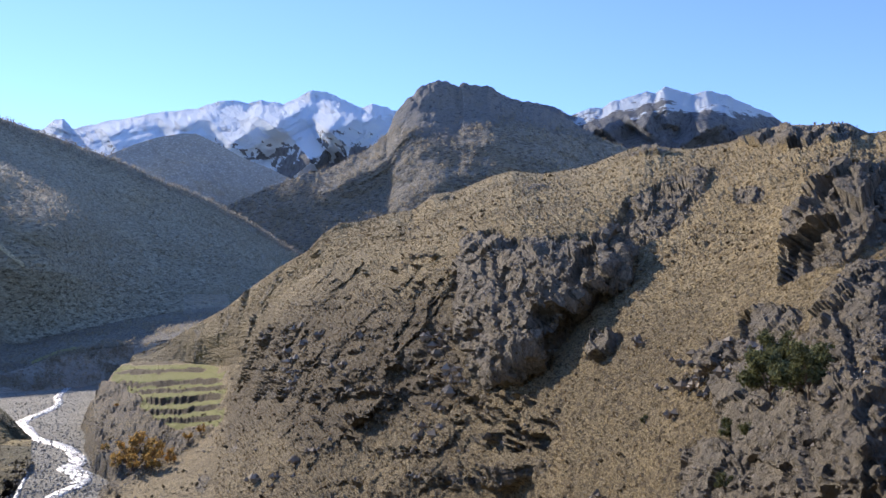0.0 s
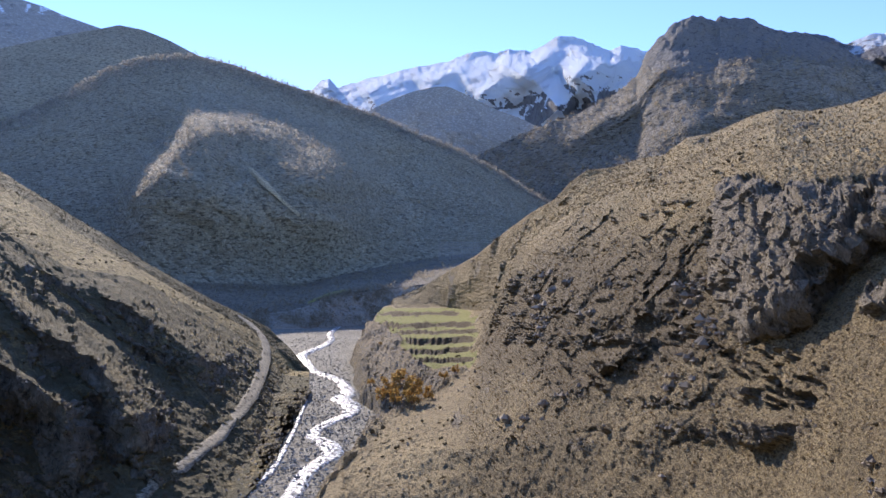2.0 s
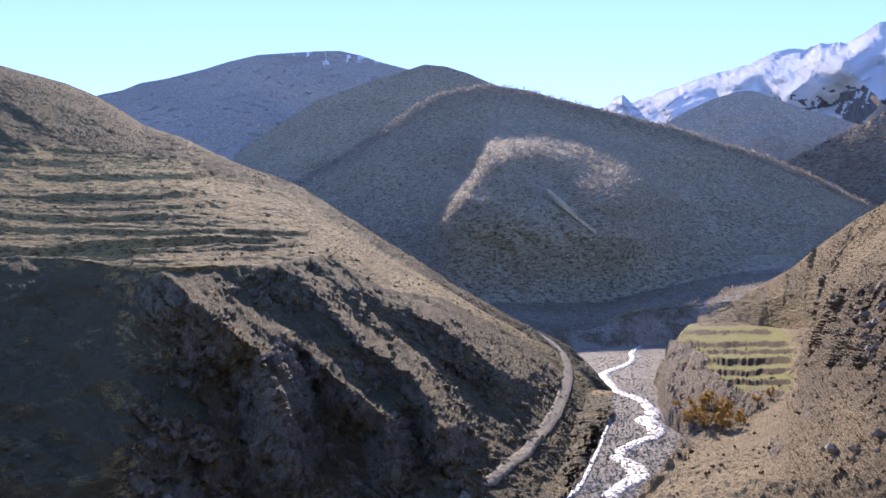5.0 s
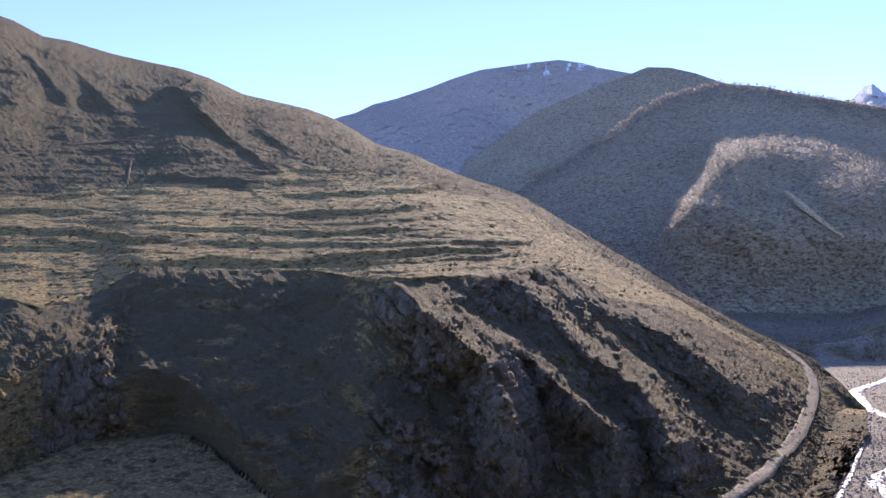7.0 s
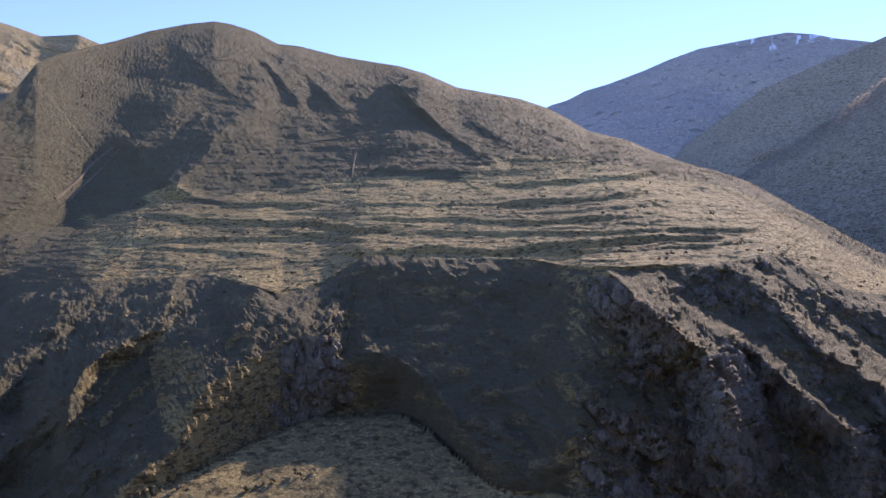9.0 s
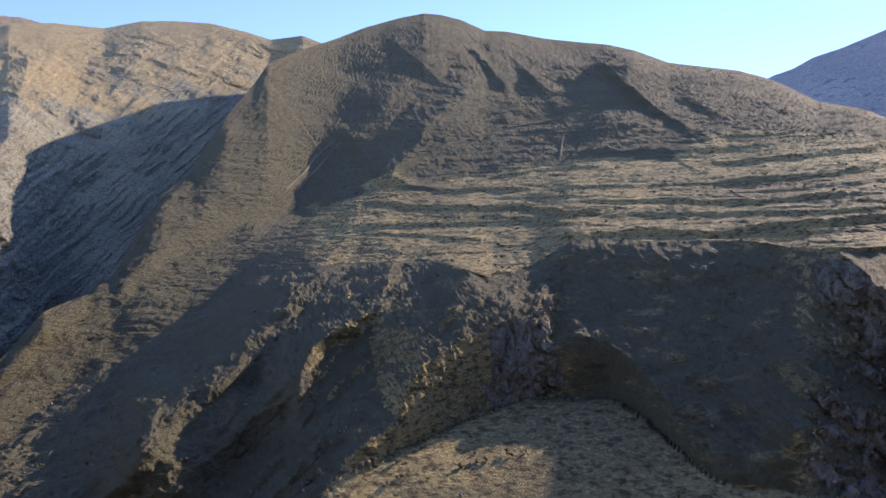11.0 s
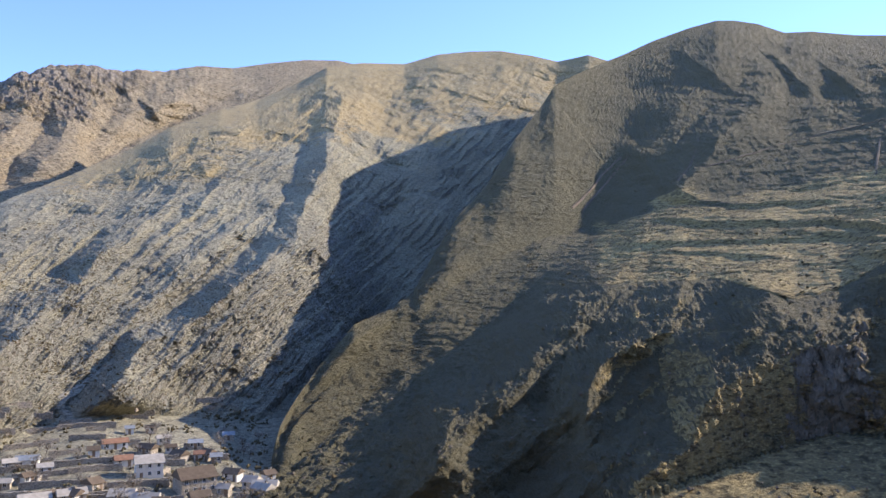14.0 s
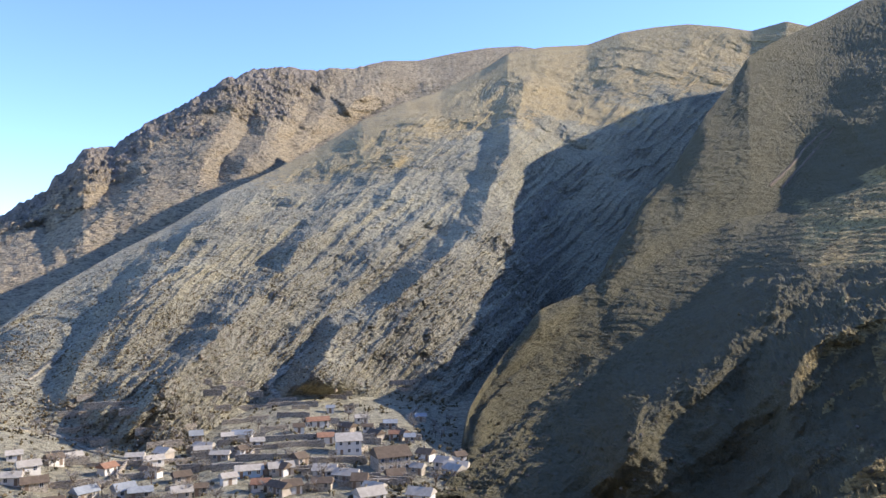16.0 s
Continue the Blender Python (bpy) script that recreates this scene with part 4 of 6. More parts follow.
landform("slate_mountain", [SLATE_FOOT, SLATE_CREST], [75], 0.14, hazed_ground, rough(130, 520, 0.4, sharp=True), slate_masks, back=0.1,
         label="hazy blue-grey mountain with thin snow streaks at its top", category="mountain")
landform("wooded_ridge", [RIDGE_FOOT, RIDGE_CREST], [70], 0.14, wood_ground, rough(90, 300, 0.4, sharp=True), back=0.12,
         label="shaded ridge behind the wooded hill", category="hill")


def wood_relief(az, el, v, top, x, y, z, r):
    n = ridged(x / 330, y / 330, z / 330, 6) * 60
    # the blunt spur in the middle, and the low shoulder beside it
    wob = 0.5 * fbm(x / 120, y / 120, z / 120, 4)
    knots = sorted(WOOD_SPURS[0][2])
    shelf = np.interp(az, [k[0] for k in knots], [k[1] for k in knots])
    side = step(az + wob, knots[0][0] - 1.5, knots[0][0] + 4) * step(-az - wob, -knots[-1][0] - 0.6, -knots[-1][0] + 2.5)
    n = n - 270 * step(shelf - el + 0.5 * wob, -3.2, 0.4) * side - 80 * spur(az + wob, el + wob, [(32.8, 7.5), (32.6, 4), (31.5, 0), (31, -3)], 4.5)
    n = n - 90 * np.clip(1 - ((az + wob - 25.5) / 7.0) ** 2 - ((el + wob - 1.0) / 7.2) ** 2, 0, 1) ** 0.7
    n = n - spur(az, el, [(33, 13.0), (34.5, 10), (33, 7.5)], 2.2) * 60
    n = n * 0.9
    return n * (0.05 + 0.95 * step(top - v, 0, 0.25)) * step(v, 0.0, 0.55), 0


landform("wooded_hill", [WOOD_FOOT, WOOD_CREST], [130], 0.11, wood_ground, wood_relief, back=0.15,
         detail=lambda az, el, v, top, x, y, z, r, m: (mounds(x / 9, y / 9, z / 9, 2, 0.6) * 2.2, 0 * x),
         label="big rounded hill covered with leafless grey woods", category="hill")
landform("river_terrace", [PLATEAU_FOOT, PLATEAU_TOP, WOOD_FOOT], [34, 30], 0.1, bank_ground, rough(9, 30, 0.2, sharp=True),
         lambda az, el, v, top, x, y, z, r: {"rock": step(-v, -1.02, -0.9), "field": step(v, 0.98, 1.03) * step(-v, -1.22, -1.1) * step(az, 23.2, 23.8) * step(-az, -26.6, -25.8)}, back=0.05,
         detail=lambda az, el, v, top, x, y, z, r, m: (mounds(x / 7, y / 7, z / 7, 3, 0.65) * 0.9 * step(v, 0.05, 0.2) * (1 - m["field"]), ridged(x / 9, y / 9, 0 * z, 4) * 3.0 * step(-v, -1.0, -0.9) * step(v, 0.02, 0.2)),
         label="flat river terrace with an eroded earth bank", category="terrace")
def crown_relief(az, el, v, top, x, y, z, r):
    n = ridged(x / 220, y / 220, z / 220, 6) * 30 + fbm(x / 500, y / 500, z / 500, 4) * 60
    n = n + step(az, 118, 124) * ridged(x / 70, y / 70, z / 70, 5) * 9 * step(v, 0.5, 0.8)
    for amount, width, knots in CROWN_SPURS:
        n = n - amount * rib(az + 0.5 * fbm(x / 60, y / 60, z / 60, 4), el, knots, width, width)
    return n * (0.06 + 0.94 * step(top - v, 0, 0.2)), fbm(az / 0.3, el / 0.4, 0 * el, 4) * 6 * step(v, 0.8, 1) * step(az, 116, 122)


landform("crown_mountain", [CROWN_FOOT, CROWN_CREST], [130], 0.12, crown_ground, crown_relief, back=0.15, detail=lambda az, el, v, top, x, y, z, r, m: (mounds(x / 14, y / 14, z / 14, 3, 0.65) * 2.0, on_rock(m["rock"], x, y, z, 0.25, (24, 4.0), (9, 2.0))), soften=0.12,
         label="high golden grass mountain with rocky crags on its crest", category="mountain",
         masks=lambda az, el, v, top, x, y, z, r: {"rock": 0.62 * step(az + 5 * fbm(x / 150, y / 150, z / 150, 4), 116, 125) * step(v + 0.3 * fbm(x / 70, y / 70, z / 70, 4), 0.62, 0.95)})


def scree_relief(az, el, v, top, x, y, z, r):
    smooth = step(az, 133, 139) * step(-el, -4, 2)
    n = ridged(x / 120, y / 120, z / 120, 6) * 10 + ridged((az + 0.95 * el) / 5.0, (el - 0.95 * az) / 40, 0 * el, 6, 0.62) * 8 * (1 - smooth) + (ridged(x / 85, y / 85, z / 85, 5, 0.55) * 13 + fbm(x / 200, y / 200, z / 200, 3) * 22) * step(v, 1.35, 1.7) - ridged((az + 1.05 * el) / 1.7 + 0.4 * fbm(x / 60, y / 60, z / 60, 3), (el - 0.95 * az) / 16, 0 * el + 7, 4, 0.55) * 9 * (1 - smooth) * step(-el, -12, -4) - ridged((az + 1.1 * el) / 0.75 + 0.5 * fbm(x / 40, y / 40, z / 40, 3), (el - 0.95 * az) / 5, 0 * el + 9, 3, 0.5) * 3.2 * (1 - smooth)
    wob = 0.3 * fbm(x / 50, y / 50, z / 50, 4)
    for amount, sunny, shady, knots in SCREE_RIBS:
        n = n - amount * rib(az + wob, el + wob, knots, sunny, shady)
    return n * (0.05 + 0.95 * step(top - v, 0, 0.12)) * step(v, 0.97, 1.06), (ridged((0.4 * x + 0.92 * y) / 75 + 0.5 * fbm(x / 120, y / 120, 0 * x, 4), (0.92 * x - 0.4 * y) / 380, 0 * x + 2, 5, 0.55) * 5 * step(v, 1.03, 1.25) * (1 - smooth) + 1.2 * fbm(x / 30, y / 30, 0 * x, 4) + ridged(x / 26, y / 26, z / 40, 5) * 1.7 * step(v, 1.05, 1.2)) * (0.1 + 0.9 * step(top - v, 0, 0.1))


landform("scree_mountain", [VILLAGE_FRONT, SCREE_FOOT, SCREE_CREST], [40, 210], 0.11, scree_ground, scree_relief,
         lambda az, el, v, top, x, y, z, r: {"rock": step(v, 0.98, 1.05) * (1 - 0.8 * step(az, 133, 138)) * (0.2 + 0.42 * step(slopes(x, y, z), 42, 58)) * (1 - 0.7 * step(v, 1.5, 1.75)), "gold": 0.62 * step(el, 2, 8) * step(v + 0.35 * fbm(x / 90, y / 90, z / 90, 4), 1.45, 1.8)}, back=0.25, soften=0.2,
         detail=lambda az, el, v, top, x, y, z, r, m: (mounds(x / 5, y / 5, z / 5, 3, 0.65) * 0.7 * step(v, 0.98, 1.1), on_rock(m["rock"] + 0.5 * fbm(x / 40, y / 40, z / 40, 4), x, y, z, 0.5, (13, 2.0), (5, 1.0))), ground=1.2,
         label="steep stony mountainside cut by gullies above the village", category="mountain")


def meadow_rim(az):
    """The upper edge of the small meadow, as an angle of height."""
    return -8.9 - 5.4 * step(az, 75, 91) - 5.0 * step(-az, -71, -62)


def on_meadow(az, el):
    """1 on the small meadow at the foot of the hill, 0 elsewhere."""
    return step(az, 57, 60) * step(-az, -92, -87) * (el < meadow_rim(az))


def hill_relief(az, el, v, top, x, y, z, r):
    face = step(-v, -1.12, -0.88)
    wob = 0.7 * fbm(x / 45, y / 45, z / 45, 5)
    n = (fbm(x / 60, y / 60, z / 60, 6) * 10 + ridged(x / 16, y / 16, z / 16, 5) * 2.5) * face * (1 - 0.55 * step(az, 77, 81) * step(-el, 2.5, 5)) * (1 - 0.6 * step(az, 57, 61) * step(-az, -75, -71))
    lower = step(-v, -1.5, -0.98) + step(az, 80, 86)
    for amount, sunny, shady, knots in HILL_RIBS:
        n = n - amount * rib(az + wob, el + wob, knots, sunny, shady, 3.5 if knots[0][0] > 70 else 1.8) * np.clip(lower, 0, 1) * step(top - v, 0.0, 0.4) * step(v, 0.02, 0.2)
    # the deep shaded hollow under the brink
    n = n + 16 * step(az + wob, 57.5, 62) * step(-az - wob, -75.4, -73.4) * step(-v, -1.0, -0.85) * step(v, 0.1, 0.5)
    ease = 0.45 * wob
    for amount, sunny, shady, knots in TOP_RIBS:
        n = n - amount * rib(az + ease, el + ease, knots, sunny, shady) * step(top - v, 0.0, 0.08) * step(v, 1.6, 2.05)
    amount, sunny, shady, knots = OUTER_RIDGE
    n = n - amount * rib(az + 0.4 * wob, el, knots, sunny, shady) * step(r, 300, 520)
    run = az + (-1.1 + 2.05 * step(az, 60, 86)) * el + 1.6 * fbm(x / 110, y / 110, z / 110, 4)
    n = n - ridged(run / 4.4, el / 16, 0 * el + 3, 5, 0.55) * 7 * face
    # a small sloping meadow at the foot, with the face set back behind it
    back = step(az, 55, 59) * step(-az, -94, -86) * step(-v, -1.0, -0.9)
    rim = meadow_rim(az) + 0.5 * wob
    rise = lambda h: 9 + 14 * np.clip((h + 14.6) / 5.6, -1, 1)
    lie = (EYE - 0.5 - rise(el)) / np.tan(np.radians(np.clip(-el, 6, 40)))
    behind = (EYE - 0.5 - rise(rim)) / np.tan(np.radians(-rim)) + 14 * step(v, 0.2, 0.9)
    n = np.where(el < rim, n * (1 - back) + back * (lie - r), n + back * np.maximum(0, behind - r - n))
    upper = step(v, 1.9, 2.3) * step(top - v, 0, 0.22)
    swell = fbm(x / 170, y / 170, 0 * x, 2) * 7 * upper + ridged(x / 55, y / 55, 0 * x, 4) * 2.2 * upper
    bench = step(v, 1.0, 1.04) * step(-v, -2.2, -1.95) * step(az, 36, 46) * step(-az, -97, -88)
    n = n + bench * fbm(x / 60, y / 60, z / 60, 4) * 10
    fine = fbm(x / 14, y / 14, z / 14, 5) * 1.1 * (1 - 0.7 * on_meadow(az, el)) + ridged(x / 9, y / 9, z / 9, 4) * 1.6 * face * (1 - 0.9 * on_meadow(az, el)) + tracks(x, y, z, 1.7, 1.5) * 0.3 * step(v, 0.6, 1.0) + tracks(x, y, z, 4.2, 4.0, (0.75, 0.98)) * 0.2 * step(v, 1.9, 2.2)
    return n, swell + field_steps(az, el) * step(v, 1.0, 1.03) + bench * (tracks(x, y, z, 3.2, 5.0, (0.8, 0.99)) * 0.3 + fbm(x / 22, y / 22, 0 * x, 3) * 0.5) + fine * (0.1 + 0.9 * step(top - v, 0, 0.15))


# heath above; on the face its dark tone also stands in for shade
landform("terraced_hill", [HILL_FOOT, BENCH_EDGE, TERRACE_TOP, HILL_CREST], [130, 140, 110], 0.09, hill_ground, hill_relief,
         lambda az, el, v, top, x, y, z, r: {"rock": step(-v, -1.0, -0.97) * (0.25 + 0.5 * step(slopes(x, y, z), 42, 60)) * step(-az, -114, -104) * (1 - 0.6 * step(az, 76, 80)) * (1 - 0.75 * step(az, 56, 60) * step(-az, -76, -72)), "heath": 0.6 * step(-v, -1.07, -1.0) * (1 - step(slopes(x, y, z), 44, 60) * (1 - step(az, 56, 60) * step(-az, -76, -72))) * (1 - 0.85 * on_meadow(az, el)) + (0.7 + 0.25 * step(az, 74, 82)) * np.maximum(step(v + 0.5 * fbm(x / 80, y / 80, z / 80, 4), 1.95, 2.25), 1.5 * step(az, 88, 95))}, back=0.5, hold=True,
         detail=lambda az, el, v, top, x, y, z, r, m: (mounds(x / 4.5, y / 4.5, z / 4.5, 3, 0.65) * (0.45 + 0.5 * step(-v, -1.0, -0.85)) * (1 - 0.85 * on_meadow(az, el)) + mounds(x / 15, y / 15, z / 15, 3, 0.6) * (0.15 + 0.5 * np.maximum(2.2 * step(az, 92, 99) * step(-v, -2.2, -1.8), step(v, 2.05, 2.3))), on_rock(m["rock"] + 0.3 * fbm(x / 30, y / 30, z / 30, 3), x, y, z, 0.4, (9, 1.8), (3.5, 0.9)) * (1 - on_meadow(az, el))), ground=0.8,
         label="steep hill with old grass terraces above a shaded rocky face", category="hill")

# outcrops of the near hillside: how far they stand out, how bare they are, their outline as bearing and angle of height
OUTCROPS = [
    (26, 0.68, [(-0.6, 3.9), (-1.4, 5.8), (-3.4, 6.4), (-5.7, 5.8), (-8.8, 6.1), (-11.5, 6.5), (-13.3, 4.5), (-12.1, 2.6), (-9.9, 0.4), (-7.5, -2.7), (-4.5, -4.6), (-2.5, -5.0), (-1.4, -3.1), (-0.6, 0.4)]),
    (10, 0.6, [(-11.5, 6.9), (-12.6, 8.7), (-15.3, 9.7), (-18.2, 10.0), (-17.8, 8.5), (-16.3, 6.7), (-13.7, 4.9), (-12.2, 5.3)]),
    (3, 0.7, [(-19.4, 8.8), (-21.6, 8.7), (-21.2, 7.6), (-19.5, 7.5)]),
    (5, 0.72, [(-22.2, 5.4), (-22.9, 6.8), (-24.6, 8.5), (-26.9, 9.4), (-29.3, 8.8), (-29.2, 5.1), (-26.0, 3.5), (-23.8, 3.2), (-22.1, 2.5)]),
    (4, 0.8, [(-22.9, -2.5), (-23.7, 0.3), (-26.0, 3.5), (-29.1, 4.4), (-28.9, -2.4), (-25.2, -2.8)]),
    (3.5, 0.72, [(-19.6, -2.6), (-19.6, 0.3), (-21.0, 1.1), (-23.7, 1.0), (-23.3, -1.1), (-21.9, -3.2)]),
    (5, 0.72, [(-17.7, -6.6), (-17.8, -4.4), (-20.2, -2.5), (-25.2, -2.8), (-28.9, -2.4), (-28.5, -10.9), (-19.6, -11.7), (-19.0, -8.3)]),
    (4, 0.75, [(-15.1, -11.9), (-15.6, -8.1), (-16.6, -7.3), (-18.7, -7.2), (-20.1, -8.2), (-20.0, -11.6)]),
    (3, 0.62, [(-15.3, -4.3), (-19.3, -1.1), (-19.6, -2.6), (-16.7, -4.8)]),
    (3, 0.7, [(-9.4, -2.7), (-9.8, -1.5), (-12.3, -0.6), (-11.9, -1.9), (-10.6, -2.9)]),
    (4, 0.55, [(-6.0, -7.6), (-6.4, -6.1), (-8.3, -4.9), (-7.9, -6.8), (-6.7, -8.7)]),
    (5, 0.40, [(8.7, 5.4), (6.4, 6.6), (1.7, 7.2), (-0.6, 5.0), (-0.2, 0.4), (-1.8, -5.0), (3.2, -6.5), (7.0, -8.3), (9.3, -8.6), (11.5, -6.4), (14.1, -7.8), (14.5, -4.8), (12.0, -1.9), (10.2, 1.9)]),
    (6, 0.7, [(14.4, -8.5), (14.7, -5.6), (13.0, -4.5), (11.4, -4.5), (13.0, -6.3), (13.7, -8.5)]),
    (4, 0.75, [(-19.6, 11.5), (-22.1, 12.4), (-26.4, 12.3), (-27.8, 11.4), (-25.7, 11.1), (-23.0, 10.9)]),
    (4, 0.75, [(-12.1, 11.2), (-13.8, 11.8), (-15.8, 11.4), (-14.9, 11.0)]),
    (4, 0.75, [(-5.3, 9.0), (-6.5, 9.6), (-7.7, 9.0)]),
    (4, 0.75, [(0.7, 8.2), (-0.6, 8.9), (-1.6, 8.5)]),
    (5, 0.65, [(8.5, -12.2), (7.4, -8.7), (5.5, -7.2), (4.7, -8.7), (6.2, -10.1), (7.0, -12.3)]),
    (4, 0.6, [(16.5, -10.8), (16.0, -9.6), (15.1, -9.9), (15.8, -11.2)]),
    (3, 0.5, [(-2.1, -10.6), (-3.3, -8.7), (-6.7, -8.3), (-7.8, -9.7), (-4.4, -11.6)]),
]


LOWER_FLANK = [(10.2, -7.6), (5.6, -5.7), (-1.8, -5.0), (-8.4, -4.6), (-7.6, -8.1), (-2.9, -11.1), (3.2, -11.9), (8.6, -11.0)]


def inside(bearing, height, outline):
    """Distance from the edge of an outline, in degrees, positive inside it."""
    best, odd = np.full(bearing.shape, 1e9), np.zeros(bearing.shape, bool)
    for (a0, e0), (a1, e1) in zip(outline, outline[1:] + outline[:1]):
        dx, dy = a1 - a0, e1 - e0
        s = np.clip(((bearing - a0) * dx + (height - e0) * dy) / (dx * dx + dy * dy + 1e-9), 0, 1)
        best = np.minimum(best, np.hypot(bearing - a0 - s * dx, height - e0 - s * dy))
        odd ^= ((e0 > height) != (e1 > height)) & (bearing < dx * (height - e0) / (dy + 1e-9 * (dy == 0)) + a0)
    return np.where(odd, best, -best)


def near_crags(az, el, x, y, z):
    soft, stand = 0 * az, 0 * az
    broken = 0.55 * fbm(x / 20, y / 20, z / 20, 6, 0.6)
    for out, naked, outline in OUTCROPS:
        lo = min(k[1] for k in outline)
        hi = max(k[1] for k in outline)
        d = inside(az, el, outline) + broken * min(1.0, 0.22 * (hi - lo))
        soft = np.maximum(soft, naked * step(d, -0.15, 0.25))
        # rock faces stand upright: most of the lean is at their top
        stand = np.maximum(stand, out * step(d, -0.1, min(1.5, 0.45 * (hi - lo))) * (0.25 + 0.75 * np.clip((el - lo) / (hi - lo), 0, 1)))
    loose = step(ridged(x / 40, y / 40, z / 40, 6, 0.6) - 0.25 * step(-az, -4, 4) - 0.5 * step(el, 2, 7) - 0.3 * step(-el, 5.5, 8.5), 0.42, 0.62)
    return stand, np.maximum(soft, 0.55 * loose), loose


def near_field(az, el):
    """The small field by the river: its lift in steps, where the steps stand, and where it is green."""
    lift, band = 0 * az, 0 * az
    for tall, line in NEAR_STEPS:
        a = np.array(sorted(line))
        wave = 0.17 * fbm(az / 1.1, 0 * az + tall * 9, 0 * az + a[0, 1], 4)
        d = el - np.interp(az, a[:, 0], a[:, 1]) + wave
        ends = step(az + 4 * wave, a[0, 0] - 0.3, a[0, 0] + 0.8) * step(-az + 4 * wave, -a[-1, 0] - 0.3, -a[-1, 0] + 0.8)
        lift = lift + tall * ends * (2 * step(d, -0.07, 0.03) - 1) * np.clip(1 - np.abs(d) / 0.55, 0, 1)
        band = np.maximum(band, ends * step(-np.abs(d + 0.02), -0.11, -0.05))
    reach = np.interp(el, [-7.2, -6.4, -5.0, -4.2, -3.8, -2.7], [17.0, 19.2, 20.0, 20.7, 22.0, 21.6]) + 0.5 * fbm(az / 0.8, el / 0.5, 0 * el, 4)
    green = step(reach - az, -0.1, 0.4) * step(el + 0.3 * fbm(az / 0.7, el / 0.5, 0 * el + 4, 4), -7.1, -6.6)
    return lift, band, green


def near_relief(az, el, v, top, x, y, z, r):
    seen = step(v, 1.15, 1.6) * step(-az, -24.5, -23.2)
    stand, bare, loose = near_crags(az, el, x, y, z)
    flat = step(az + 0.9 * fbm(x / 40, y / 40, z / 40, 4), 14.3, 15.2) * step(v, 2.9, 3.1) * step(-v, -4.1, -3.9)
    flank = np.maximum(step(inside(az, el, OUTCROPS[11][2]), -1.5, 1.0), 0.3 * step(inside(az, el, LOWER_FLANK), -1.5, 1.0))
    n = fbm(x / 60, y / 60, z / 60, 6) * 7 * step(r, 30, 150) - flank * (ridged((az + 0.55 * el) / 3.0 + 0.5 * fbm(az / 2, el / 2, 0 * el, 3), (el - 0.55 * az) / 5.5, 0 * el, 4, 0.45) * 7 + mounds(az / 2.6 + 0.6 * fbm(az / 3, el / 3, 0 * el + 5, 3), el / 2.0, 0 * el + 3, 3, 0.5) * 6) + ridged(x / 14, y / 14, z / 14, 5) * 1.2 * step(r, 25, 90)
    n = n + ridged(x / 4, y / 4, z / 4, 4) * 0.35 * step(-r, -90, -40) * step(-az, 8, 14)
    n = n - stand - loose * 2.5 * (1 + 1.2 * fbm(x / 12, y / 12, z / 12, 4)) * step(r, 20, 120) - bare * fbm(x / 18, y / 18, z / 40, 4) * (0.4 + 1.8 * step(r, 30, 160))
    fine = fbm(x / 5, y / 5, z / 5, 5) * 0.5 + tracks(x, y, z, 1.1, 1.0) * 0.35
    keep = (1 - flat) * seen * (0.08 + 0.92 * step(top - v, 0, 0.2))
    lift, band, green = near_field(az, el)
    # the river has cut the foot away
    edge = np.interp(el, [-15.6, -14.5, -12.3, -11.2, -10.3, -9.6, -8.9, -8.2, -6.7, -5.1, -4.0, -3.0, -2.5], [25.6, 25.1, 23.8, 22.6, 22.0, 21.5, 21.6, 22.4, 23.0, 23.0, 22.6, 21.7, 20.9])
    cut = step(az - edge + 0.5 * fbm(x / 22, y / 22, z / 22, 5), -0.55, 0.35) * step(az, 18, 20) * step(-az, -30, -27) * step(v, 1.3, 1.6)
    sink = -(z + 2.5) * cut + cut * (1 - cut) * 4 * fbm(x / 6, y / 6, z / 6, 4) * 2.5
    return n * keep * (1 - cut), sink + (1 - cut) * flat * (lift * green + (ridged(x / 16, y / 16, z / 16, 5) * 3.0 + ridged(az / 0.5 + el, el / 2.5, 0 * el, 4) * 1.6) * (1 - green)) + fine * keep * (1 - bare) * step(r, 30, 90)


def near_masks(az, el, v, top, x, y, z, r):
    stand, bare, loose = near_crags(az, np.degrees(np.arctan2(z - EYE, r)), x, y, z)
    flank = np.maximum(step(inside(az, el, OUTCROPS[11][2]), -1.0, 0.6), step(inside(az, el, LOWER_FLANK), -1.0, 0.6))
    bare = bare * (1 - flank) + flank * np.maximum(bare * (stand > 8), 0.12 + 0.40 * step(slopes(x, y, z), 54, 70))
    flat = step(az + 0.9 * fbm(x / 40, y / 40, z / 40, 4), 14.3, 15.2) * step(v, 2.9, 3.1) * step(-v, -4.1, -3.9)
    lift, band, green = near_field(az, el)
    field = flat * green
    # brown: scrub, and on the field's risers their shade put in too
    return {"rock": np.clip(bare, 0, 1) * (1 - flat) + 0.55 * flat * (1 - field), "brown": (0.14 + 0.34 * step(-el, -6, 1) * step(-az, -22, -14) + 0.16 * step(inside(az, el, OUTCROPS[11][2]), -1.0, 1.0)) * (1 - field) + 0.95 * field * band, "field": field * (1 - band), "riser": field * band}


